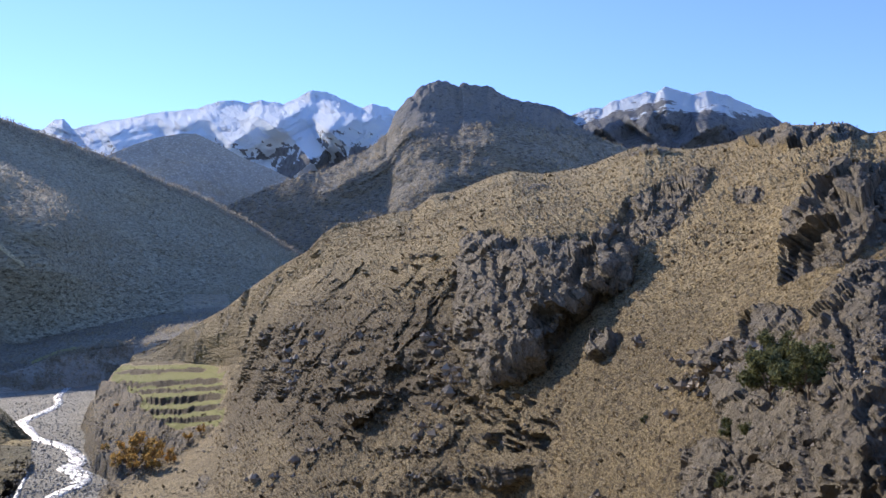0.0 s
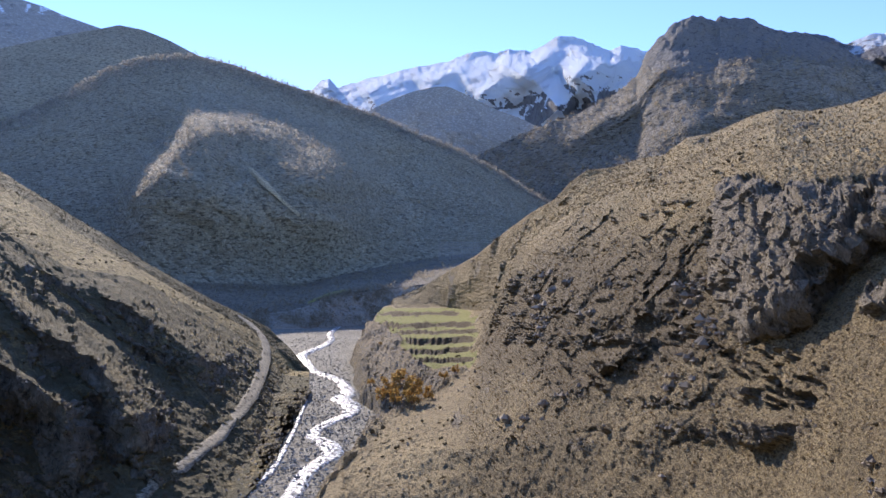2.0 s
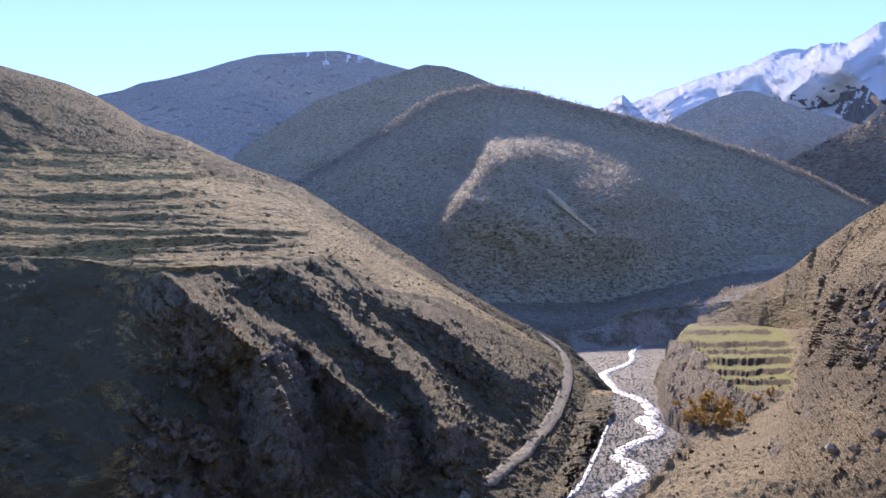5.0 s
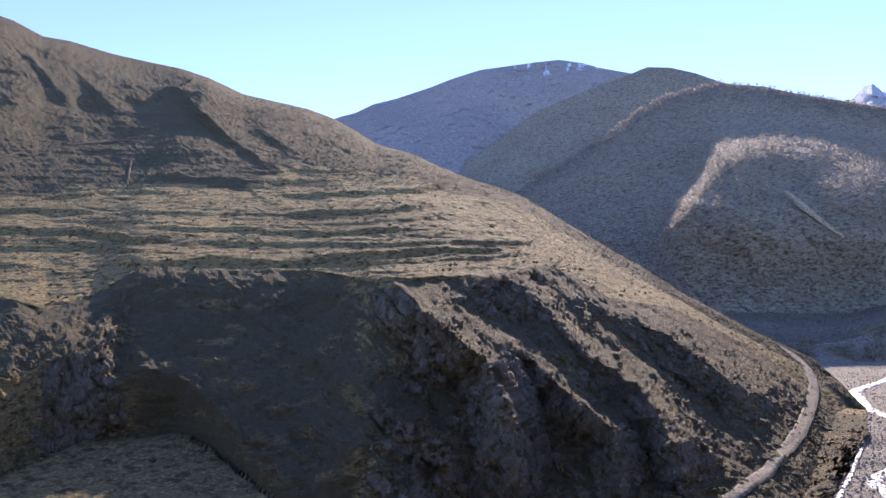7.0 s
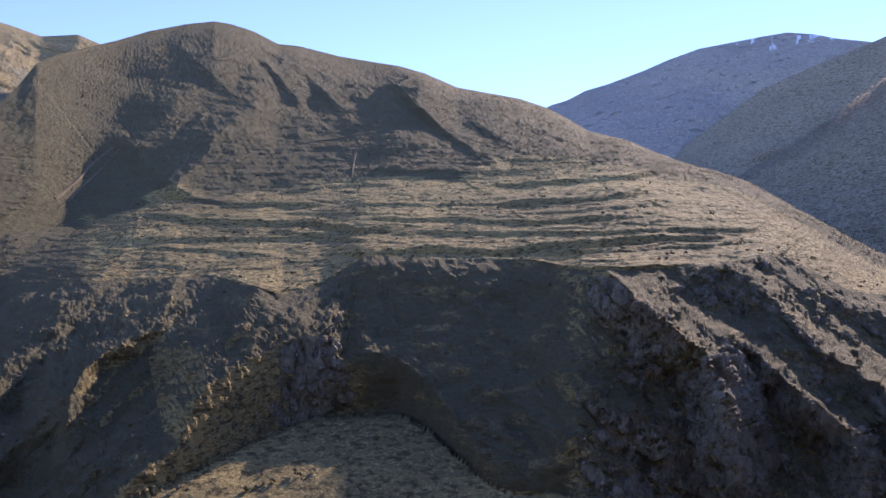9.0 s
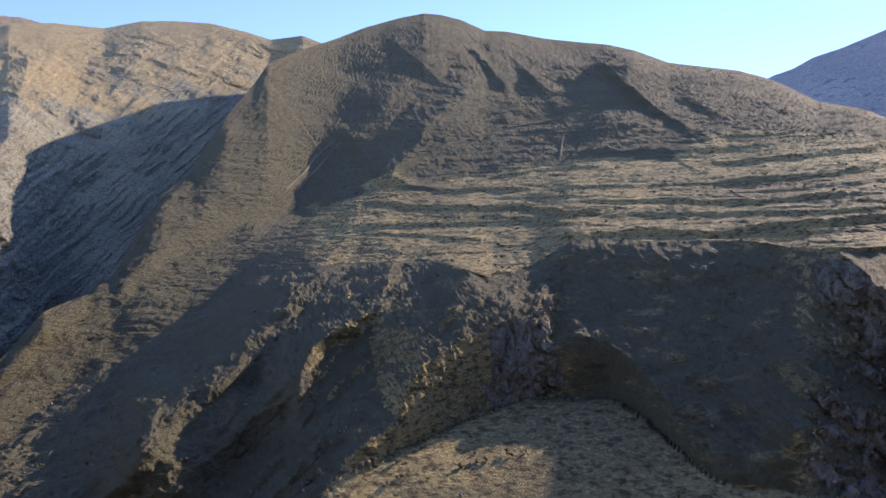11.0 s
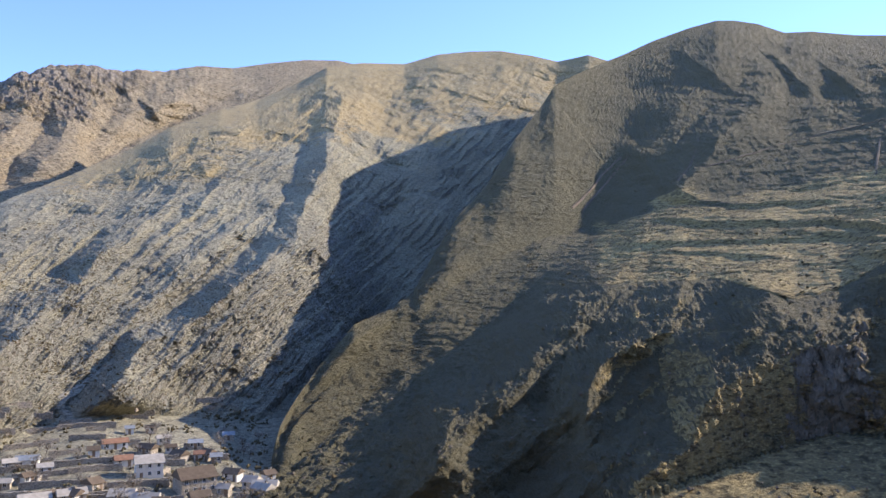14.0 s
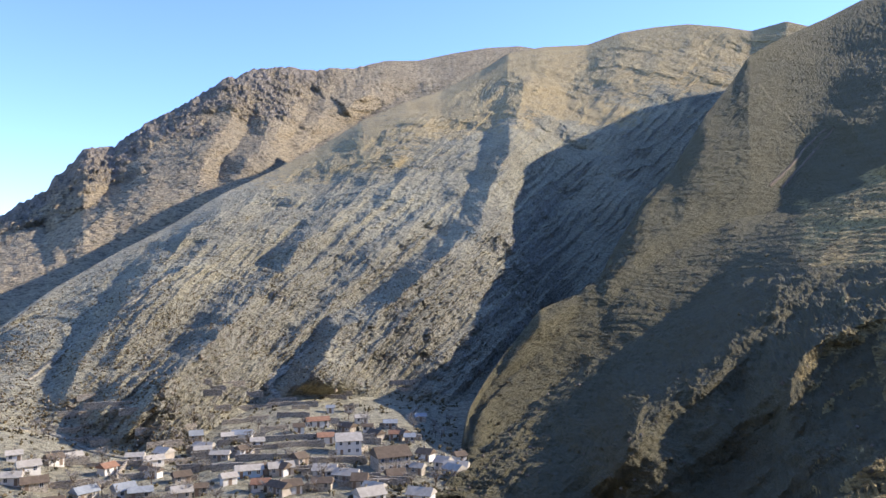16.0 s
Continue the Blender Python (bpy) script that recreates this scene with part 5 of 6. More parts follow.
def near_detail(az, el, v, top, x, y, z, r, m):
    seen = step(v, 1.15, 1.6) * step(-az, -24.5, -23.2)
    near, far = step(-r, -110, -60), step(r, 60, 110)
    # broken faces, square to the valley, wide ones far off and small ones near the lookout
    wide, close = 4.4 * (1 + 0 * r), 0.9 * (1 + 0 * r)
    bare = m["rock"] * step(-az, -14.6, -13.4)
    rock = on_rock(bare, az * wide, el * wide * 0.7, 0.25 * r, 0.3, (17, 2.8), (7, 1.6), (3, 0.9), (1.3, 0.3)) * far + on_rock(bare * (r < 112), az * close, el * close, 0.3 * r, 0.3, (4.5, 0.6), (1.7, 0.34), (0.7, 0.2), (0.3, 0.09)) * near
    far = step(r, 105, 170)
    turf = mounds(x / 2.4, y / 2.4, z / 2.4, 3, 0.7) * (0.6 * far + 0.05 * near + 0.38 * step(r, 40, 80) * (1 - far)) + mounds(az / 0.7, el / 0.7, 0.02 * r, 3, 0.6) * 0.6 * far
    return turf * (1 - 0.9 * m["field"]) * (1 - 0.6 * m["rock"]) * seen, rock * seen


landform("near_hillside", [NEAR_KNOLL, NEAR_BRINK, NEAR_LOW, NEAR_MIDDLE, NEAR_BENCH, NEAR_UPPER, NEAR_RIM], [4, 50, 60, 60, 60, 75], 0.09, near_ground, near_relief,
         near_masks, back=0.4, detail=near_detail, span=(-180, 180), dense=(-33, 26), soften=0.15,
         label="dry golden grass hillside with outcrops of grey rock", category="hill")
k_a, k_r = np.meshgrid(np.radians(np.linspace(0, 360, 25)[:-1]), np.linspace(0.0, 0.4, 4), indexing="ij")
tagged(sheet("ground", -np.sin(k_a) * k_r, np.cos(k_a) * k_r, 64.42 - 0.3 * k_r ** 2, near_ground, {"rock": 0 * k_r, "field": 0 * k_r, "brown": 0.4 + 0 * k_r}, closed=True),
       "dry grass on top of the lookout knoll", "ground", kind="structure")

# ---- helpers for things ----
def plain(name, colour, roughness=0.8, spread=0.25, size=1.0, relief=0.02):
    """A worn, slightly uneven painted or raw surface, different from piece to piece."""
    m, t, s = material(name, roughness)
    p = place(t)
    shade = node(t, "ShaderNodeObjectInfo").outputs["Random"]
    n = noise_of(t, p, 1 / size, 6, 0.65)
    c = blend(t, grey_ramp(t, n, 0.3, 0.7), tuple(q * (1 - spread) for q in colour), tuple(min(1, q * (1 + spread)) for q in colour))
    c = blend(t, calc(t, "MULTIPLY", shade, 0.35), c, tuple(q * 0.6 for q in colour))
    t.links.new(c, s.inputs["Base Color"])
    bump(t, s, n, 0.6, relief)
    return m


def islands(name, dark, light, roughness=0.85, through_light=0.0):
    """Leaves, twigs or stones that differ from one to the next."""
    m, t, s = material(name, roughness)
    c = ramp(t, node(t, "ShaderNodeNewGeometry").outputs["Random Per Island"], (0.0, dark), (0.6, tuple((a + b) / 2 for a, b in zip(dark, light))), (1.0, light))
    t.links.new(c, s.inputs["Base Color"])
    if through_light:
        leaf = node(t, "ShaderNodeBsdfTranslucent", {"Color": c})
        mix = node(t, "ShaderNodeMixShader", {0: through_light})
        t.links.new(s.outputs[0], mix.inputs[1]), t.links.new(leaf.outputs[0], mix.inputs[2])
        t.links.new(mix.outputs[0], t.nodes["Material Output"].inputs["Surface"])
    return m


def raw_mesh(name, co, tris, mat, smooth=False):
    me = bpy.data.meshes.new(name)
    co, tris = np.asarray(co, dtype=np.float32), np.asarray(tris, dtype=np.int32)
    k = tris.shape[1]
    me.vertices.add(len(co)), me.vertices.foreach_set("co", co.ravel())
    me.loops.add(tris.size), me.loops.foreach_set("vertex_index", tris.ravel())
    me.polygons.add(len(tris)), me.polygons.foreach_set("loop_start", np.arange(0, tris.size, k, dtype=np.int32))
    me.update(calc_edges=True)
    me.polygons.foreach_set("use_smooth", np.full(len(tris), smooth))
    me.materials.append(mat)
    return me


def part(name, bm, mat, parent, label=""):
    me = bpy.data.meshes.new(name)
    bm.to_mesh(me)
    bm.free()
    me.materials.append(mat)
    ob = new(name, me)
    ob.parent = parent
    return tagged(ob, label)


def spot(name, bearing, height):
    """The place on a landform at a bearing and an angle of height from the lookout."""
    x, y, z, v, az, m = LAND[name]
    i = int(np.argmin(np.abs(az[:, 0] - bearing)))
    el = np.degrees(np.arctan2(z[i] - EYE, np.hypot(x[i], y[i])))
    ok = np.nonzero((v[i] > 0.05))[0]
    j = ok[np.argmin(np.abs(el[ok] - height))]
    return Vector((x[i, j], y[i, j], z[i, j]))


def scatter(name, count, keep, seed):
    """Random places on a landform, even over what is seen of it."""
    rng = np.random.default_rng(seed)
    x, y, z, v, az, m = LAND[name]
    i, j = rng.integers(1, x.shape[0] - 1, count), rng.integers(1, x.shape[1] - 1, count)
    ok = keep(x[i, j], y[i, j], z[i, j], v[i, j], az[i, j], {k: q[i, j] for k, q in m.items()}, rng.random(count))
    i, j = i[ok], j[ok]
    f, g = rng.random(len(i))[:, None], rng.random(len(i))[:, None]
    p = np.stack([x, y, z], -1)
    return p[i, j] * (1 - f) * (1 - g) + p[i + 1, j] * f * (1 - g) + p[i, j + 1] * (1 - f) * g + p[i + 1, j + 1] * f * g, rng


OCTA = np.array([(1, 0, 0), (0, 1, 0), (-1, 0, 0), (0, -1, 0), (0, 0, 1), (0, 0, -1)], float)
OCTA_F = np.array([(0, 1, 4), (1, 2, 4), (2, 3, 4), (3, 0, 4), (1, 0, 5), (2, 1, 5), (3, 2, 5), (0, 3, 5)])


def tufts(name, places, rng, mat, size, lumps, stretch=1.25, jag=0.35, label="", category="", far=0):
    """Many small ragged clumps in one mesh: far trees, tussocks, stones."""
    n = len(places)
    s = size * rng.uniform(0.55, 1.35, n)
    if far:
        # only small ones lie near the lookout
        s = s * np.clip(np.hypot(places[:, 0], places[:, 1]) / far, 0.3, 1.6)
    at = np.repeat(places, lumps, 0)
    ss = np.repeat(s, lumps)
    off = rng.normal(0, 0.32, (n * lumps, 3)) * ss[:, None]
    off[:, 2] = ss * stretch * rng.uniform(0.3, 0.75, n * lumps)
    co = OCTA[None] * (1 + rng.uniform(-jag, jag, (n * lumps, 6, 1))) * ss[:, None, None] * rng.uniform(0.3, 0.55, (n * lumps, 1, 1))
    co = co * np.array([1, 1, stretch])
    turn = rng.uniform(0, 6.28, n * lumps)
    c, d = np.cos(turn)[:, None], np.sin(turn)[:, None]
    co = np.stack([co[..., 0] * c - co[..., 1] * d, co[..., 0] * d + co[..., 1] * c, co[..., 2]], -1) + (at + off)[:, None]
    f = (OCTA_F[None] + 6 * np.arange(n * lumps)[:, None, None]).reshape(-1, 3)
    return tagged(new(name, raw_mesh(name, co.reshape(-1, 3), f, mat)), label, category, kind="stuff")


def drape(land, x, y):
    """The height of a landform under the places given."""
    gx, gy, gz, v, az, m = LAND[land]
    i = np.clip(np.searchsorted(az[:, 0], np.degrees(np.arctan2(-x, y))), 0, len(az) - 1)
    out = np.zeros(x.shape)
    for k in np.ndindex(x.shape):
        r, h = np.hypot(gx[i[k]], gy[i[k]]), gz[i[k]]
        o = np.argsort(r)
        out[k] = np.interp(np.hypot(x[k], y[k]), r[o], h[o])
    return out


def ribbon(name, points, widths, mat, drop, rise=0.15, cuts=8, wave=0.0, seed=1, land=""):
    """A strip that follows its middle line, with sides that go down into the ground."""
    p = np.array([tuple(q) for q in points], float)
    s = np.linspace(0, len(p) - 1, (len(p) - 1) * cuts + 1)
    k = np.clip(s.astype(int), 0, len(p) - 2)
    f = (s - k)[:, None]
    q = [p[np.clip(k + d, 0, len(p) - 1)] for d in (-1, 0, 1, 2)]
    mid = 0.5 * (2 * q[1] + (q[2] - q[0]) * f + (2 * q[0] - 5 * q[1] + 4 * q[2] - q[3]) * f ** 2 + (3 * q[1] - q[0] - 3 * q[2] + q[3]) * f ** 3)
    w = np.interp(s, np.arange(len(p)), widths)[:, None] / 2
    w = w * (1 + wave * fbm(s / 2.5, 0 * s + seed, 0 * s, 4))[:, None]
    t = np.gradient(mid[:, :2], axis=0)
    side = np.stack([-t[:, 1], t[:, 0], 0 * t[:, 0]], 1) / (np.linalg.norm(t, axis=1)[:, None] + 1e-9)
    up = np.array([0, 0, 1.0])
    across = [mid + side * w * a + up * (rise + b) for a, b in ((1.25, -drop), (1, 0), (0.5, 0.05), (0, 0.08), (-0.5, 0.05), (-1, 0), (-1.25, -drop))]
    g = np.stack(across, 1)
    if land:
        # it leans with the slope, but less than the slope does
        g[..., 2] = 0.6 * (drape(land, g[..., 0], g[..., 1]) + rise) + 0.4 * g[..., 2]
        g[:, 0, 2], g[:, -1, 2] = g[:, 1, 2] - drop, g[:, -2, 2] - drop
    return sheet(name, g[..., 0], g[..., 1], g[..., 2], mat, {"edge": np.abs(np.linspace(-1, 1, 7))[None].repeat(len(g), 0)})


def sprays(name, places, rng, mat, size, count, label="", category=""):
    """Leafless crowns: loose sprays of thin twigs that let the light through."""
    n = len(places)
    s = np.repeat(size * rng.uniform(0.6, 1.35, n), count)
    mid = np.repeat(places, count, 0) + rng.normal(0, 0.33, (n * count, 3)) * s[:, None] + np.array([0, 0, 0.55]) * s[:, None]
    a, b = rng.normal(0, 1, (2, n * count, 3))
    a, b = (q / np.linalg.norm(q, axis=1)[:, None] * (s * rng.uniform(0.16, 0.34, n * count))[:, None] for q in (a, b))
    co = np.stack([mid - a, mid + 0.6 * b, mid + a, mid - 0.6 * b], 1).reshape(-1, 3)
    return tagged(new(name, raw_mesh(name, co, np.arange(n * count * 4).reshape(-1, 4), mat)), label, category, kind="stuff")


# ---- woods on the far hills ----
twigs = islands("bare_twigs", (0.25, 0.23, 0.195), (0.48, 0.44, 0.37), through_light=0.5)
# second twig colour with the flat tone of haze and shade put in
haze_twigs = islands("shaded_twigs", (0.29, 0.25, 0.175), (0.43, 0.37, 0.26), through_light=0.5)
p, rng = scatter("wooded_hill", 22000, lambda x, y, z, v, az, m, u: (v > 0.02) & (v < 0.93), 11)
sprays("leafless_wood", p, rng, haze_twigs, 5.0, 5, label="grey leafless wood covering the big hill", category="wood")
p, rng = scatter("wooded_hill", 60000, lambda x, y, z, v, az, m, u: (v > 0.90 + 0.08 * u) | (u < 0.32 * step(az, 22, 30) * step(fbm(x / 45, y / 45, z / 45, 4), -0.35, 0.25) * spur(az + 1.6 * fbm(x / 60, y / 60, z / 60, 4), np.degrees(np.arctan2(z - EYE, np.hypot(x, y))) + 1.6 * fbm(x / 50, y / 50, z / 50, 4), WOOD_SPURS[0][2], 2.4)), 15)
sprays("crest_wood", p, rng, twigs, 6.5, 9, label="pale sunlit leafless trees along the crests of the hill", category="wood")
p, rng = scatter("wooded_ridge", 2500, lambda x, y, z, v, az, m, u: v > 0.1, 12)
sprays("ridge_wood", p, rng, twigs, 6.0, 5, label="leafless wood on the shaded ridge", category="wood")
p, rng = scatter("peak_mountain", 24000, lambda x, y, z, v, az, m, u: (v > 0.1) & (u > m["rock"]), 13)
sprays("mountain_wood", p, rng, haze_twigs, 8.0, 6, label="grey leafless wood on the dark mountain", category="wood")
p, rng = scatter("dome_mountain", 2500, lambda x, y, z, v, az, m, u: v > 0.2, 14)
sprays("distant_wood", p, rng, twigs, 9.0, 5, label="distant leafless wood on the rounded mountain", category="wood")

# ---- river, road and tracks ----
water, t, s = material("rapids", 0.25)
pw = place(t)
foam = noise_of(t, node(t, "ShaderNodeMapping", {"Vector": pw, "Scale": (1, 1, 1)}).outputs[0], 0.55, 8, 0.75)
t.links.new(blend(t, grey_ramp(t, foam, 0.47, 0.62), (0.15, 0.16, 0.155), (0.85, 0.88, 0.9)), s.inputs["Base Color"])
t.links.new(grey_ramp(t, foam, 0.3, 0.9), s.inputs["Roughness"])
s.inputs["Specular IOR Level"].default_value = 0.5
bump(t, s, foam, 1.0, 0.6)
tagged(ribbon("water", [(a, b, 0.35) for a, b, w in RIVER], [w for a, b, w in RIVER], water, 0.6, wave=0.5), "white foaming mountain river in its gravel bed", "river", kind="structure")
tagged(ribbon("water", [(a, b, 0.3) for a, b, w in SIDE_CHANNEL], [w for a, b, w in SIDE_CHANNEL], water, 0.6, wave=0.6, seed=5), "narrow side channel between grey boulders", "river", kind="structure")

dirt = hillside("packed_dirt", (0.25, 0.225, 0.16), (0.34, 0.305, 0.22), (0.27, 0.248, 0.19), (0.40, 0.37, 0.30), 0.6, 0.15, scrub=0.0)
lit_strip = hillside("sunlit_grass", (0.42, 0.35, 0.22), (0.52, 0.44, 0.29), (0.36, 0.33, 0.28), (0.5, 0.46, 0.4), 1.0, 0.5, fuzz=0.5)
earth = hillside("trodden_earth", (0.16, 0.125, 0.085), (0.22, 0.17, 0.11), (0.2, 0.18, 0.15), (0.3, 0.27, 0.23), 0.6, 0.2, scrub=0.0)
road_line = [spot("terraced_hill", b, h) for b, h, w in ROAD]
tagged(ribbon("road", road_line, [w * 1.02 for b, h, w in ROAD], dirt, 0.8, rise=0.5, land="terraced_hill"), "pale gravel road cut along the foot of the hill", "road", kind="structure")
for line in (TRACK_A, TRACK_B, TRACK_C, TRACK_D, TRACK_E):
    tagged(ribbon("footpath", [spot("terraced_hill", *k) for k in line], [1.6] * len(line), earth, 1.0, rise=0.3, wave=0.3, land="terraced_hill"), "dark trodden track running up the grass hill", "path", kind="structure")
tagged(ribbon("footpath", [spot("scree_mountain", *k) for k in ZIGZAG], [1.2, 1.4, 1.8, 2.4, 3.4, 3.8, 3, 2.2], dirt, 0.6, rise=0.25, wave=0.4, land="scree_mountain"), "pale zigzag dirt path above the village", "path", kind="structure")
tagged(ribbon("footpath", [spot("scree_mountain", *k) for k in FAN_TRACK], [2.0] * len(FAN_TRACK), dirt, 0.8, rise=0.5, wave=0.2, land="scree_mountain"), "pale straight track across the smooth stony fan", "path", kind="structure")
tagged(ribbon("road", [spot("scree_mountain", *k) for k in VILLAGE_ROAD], [2.6] * len(VILLAGE_ROAD), dirt, 1.0, rise=0.4, land="scree_mountain"), "pale dirt road curving round the village", "road", kind="structure")

# pale ribbon, no path: the spur's sunlit edge put in as colour
tagged(ribbon("footpath", [spot("wooded_hill", *k) for k in ((30.2, 6.2), (29.2, 5.3), (28.0, 4.2), (26.9, 3.3))], [6, 9, 7, 3], lit_strip, 6.0, rise=7.0, wave=0.3), "pale sunlit treeless grass strip down the wooded spur", "path", kind="structure")

# ---- stones ----
pebble = islands("river_stone", (0.20, 0.188, 0.155), (0.50, 0.475, 0.40))
rng = np.random.default_rng(5)
rv = np.array(RIVER)
k = rng.integers(1, len(rv) - 1, 5200)
f = rng.random(5200)[:, None]
mid = rv[k] * (1 - f) + rv[k + 1] * f
off = rng.normal(0, 1, 5200) * (10 + 0.02 * np.hypot(mid[:, 0], mid[:, 1]))
p = np.c_[mid[:, 0] + off, mid[:, 1] + 0.3 * off, np.full(5200, 0.05)]
tufts("river_stones", p, rng, pebble, 1.1, 1, stretch=0.7, label="grey boulders strewn over the river bed", category="stones")
# darker copy of the hillside stone: the face's shade put into its colour
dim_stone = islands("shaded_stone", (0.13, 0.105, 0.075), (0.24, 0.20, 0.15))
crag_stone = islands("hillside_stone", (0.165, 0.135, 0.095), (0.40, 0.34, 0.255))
p, rng = scatter("near_hillside", 60000, lambda x, y, z, v, az, m, u: (v > 1.3) & (az > -32) & (az < 23) & (np.hypot(x, y) > 40) & (u < 0.02 + 0.25 * (m["rock"] > 0.3)), 21)
tufts("loose_stones", p[:2600], rng, crag_stone, 0.75, 1, far=200, stretch=0.9, jag=0.5, label="loose grey stones lying over the grass slope", category="stones")
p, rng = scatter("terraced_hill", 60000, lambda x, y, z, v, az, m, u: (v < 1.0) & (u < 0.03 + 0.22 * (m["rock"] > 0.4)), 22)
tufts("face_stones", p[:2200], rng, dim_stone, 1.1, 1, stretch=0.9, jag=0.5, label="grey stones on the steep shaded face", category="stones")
p, rng = scatter("scree_mountain", 70000, lambda x, y, z, v, az, m, u: (v > 1.02) & (u < 0.04 + 0.2 * (m["rock"] > 0.5)), 23)
tufts("scree_stones", p[:7000], rng, crag_stone, 1.1, 1, stretch=0.9, jag=0.5, label="grey stones scattered over the mountainside", category="stones")

# ---- grass and scrub ----
straw = islands("dry_tussock", (0.20, 0.150, 0.078), (0.46, 0.35, 0.185), through_light=0.45)
p, rng = scatter("near_hillside", 150000, lambda x, y, z, v, az, m, u: (v > 1.3) & (az > -32) & (az < 15) & (np.hypot(x, y) > 26) & (m["rock"] < 0.45), 31)
tufts("dry_tussocks", p[:42000], rng, straw, 0.4, 1, far=220, stretch=1.0, jag=0.6, label="dry straw-coloured grass tussocks on the slope", category="grass")
brown_scrub = islands("brown_scrub", (0.11, 0.084, 0.045), (0.25, 0.185, 0.09), through_light=0.3)
scrub = islands("dark_scrub", (0.09, 0.08, 0.045), (0.20, 0.155, 0.08), through_light=0.2)
p, rng = scatter("near_hillside", 60000, lambda x, y, z, v, az, m, u: (v > 1.3) & (az > -32) & (az < 22) & (np.hypot(x, y) > 60) & (u < 0.75 * step(fbm(x / 25, y / 25, z / 25, 4) + 0.25 * step(EYE - z, 5, 25), 0.1, 0.4)), 32)
tufts("low_scrub", p[:350], rng, brown_scrub, 0.9, 3, far=220, stretch=0.9, jag=0.5, label="low dark brown and green scrub", category="shrubs")
p, rng = scatter("terraced_hill", 30000, lambda x, y, z, v, az, m, u: (v > 0.3) & (v < 2.6) & (u < 0.06), 33)
tufts("hill_scrub", p[:700], rng, scrub, 1.3, 2, stretch=0.8, jag=0.5, label="small dark bushes dotted over the terraces", category="shrubs")
heath_tuft = islands("heath_tussock", (0.07, 0.055, 0.030), (0.195, 0.150, 0.073), through_light=0.3)
p, rng = scatter("terraced_hill", 70000, lambda x, y, z, v, az, m, u: ((v > 2.05) | (az > 95)) & (v > 0.6) & (v < 2.97) & (u < 0.25 + 0.75 * step(fbm(x / 35, y / 35, z / 35, 4), -0.2, 0.3)), 34)
tufts("hill_tussocks", p[:32000], rng, heath_tuft, 1.25, 1, far=950, stretch=0.75, jag=0.5, label="brown and straw grass tussocks over the hill", category="grass")
p, rng = scatter("scree_mountain", 60000, lambda x, y, z, v, az, m, u: (v > 1.05) & (v < 1.97) & (u < 0.25 + 0.75 * step(fbm(x / 35, y / 35, z / 35, 4), -0.2, 0.3)), 35)
tufts("mountain_tussocks", p[:15000], rng, brown_scrub, 1.0, 1, stretch=0.75, jag=0.5, label="dry grass tussocks between the stones", category="grass")
p, rng = scatter("scree_mountain", 60000, lambda x, y, z, v, az, m, u: (v > 0.15) & (v < 1.04) & (az > 113) & (u < 0.06 + 0.5 * step(fbm(x / 16, y / 16, z / 16, 4), 0.0, 0.35)), 36)
tufts("village_scrub", p[:2600], rng, scrub, 1.25, 2, stretch=0.9, jag=0.5, label="brown scrub and weeds between the village plots", category="shrubs")
tufts("village_rubble", p[2600:5200] + np.array([1.5, 0.8, 0]), rng, pebble, 0.6, 1, stretch=0.6, jag=0.5, label="pale rubble and stones strewn over the village plots", category="stones")
p, rng = scatter("near_hillside", 400000, lambda x, y, z, v, az, m, u: (m["riser"] > 0.55) & (u < 0.8), 37)
tufts("field_scrub", p[:5000], rng, scrub, 0.55, 2, stretch=0.8, jag=0.5, label="dark grass and scrub along the steps of the field", category="shrubs")
p, rng = scatter("near_hillside", 60000, lambda x, y, z, v, az, m, u: (v > 1.3) & (az > -32) & (az < 13) & (np.hypot(x, y) > 70) & (z < EYE - 2) & (u < 0.05 * step(fbm(x / 18, y / 18, z / 18, 4), 0.05, 0.3)), 38)
tufts("outcrop_stones", p[:120], rng, crag_stone, 2.3, 4, far=230, stretch=0.9, jag=0.6, label="small broken outcrops of grey rock in the grass", category="stones")

p, rng = scatter("river_terrace", 30000, lambda x, y, z, v, az, m, u: (v > 0.08) & (az > 12) & (az < 34) & (m["field"] < 0.2) & (u < 0.04 + 0.35 * step(fbm(x / 30, y / 30, z / 30, 4), -0.05, 0.3)), 39)
sprays("bank_scrub", p[:2600], rng, haze_twigs, 4.2, 7, label="grey-brown leafless bushes on the river terrace and its bank", category="shrubs")

# ---- trees and shrubs ----
def limb(bm, a, b, r0, r1, sides=6):
    """A tapered branch from a to b."""
    a, b = Vector(a), Vector(b)
    turn = (b - a).to_track_quat("Z", "Y").to_matrix()
    rings = []
    for at, r in ((a, r0), (b, r1)):
        rings.append([bm.verts.new(at + turn @ Vector((r * math.cos(6.2832 * i / sides), r * math.sin(6.2832 * i / sides), 0))) for i in range(sides)])
    for i in range(sides):
        bm.faces.new((rings[0][i], rings[0][(i + 1) % sides], rings[1][(i + 1) % sides], rings[1][i]))
    return b


bark = plain("bark", (0.16, 0.12, 0.085), 0.9, 0.4, 0.3)
gold_leaf = islands("autumn_leaf", (0.42, 0.28, 0.09), (0.66, 0.47, 0.18), through_light=0.5)
green_leaf = islands("juniper_leaf", (0.10, 0.105, 0.048), (0.25, 0.26, 0.11), through_light=0.35)
scrub_leaf = islands("scrub_leaf", (0.05, 0.05, 0.025), (0.14, 0.12, 0.06), through_light=0.2)


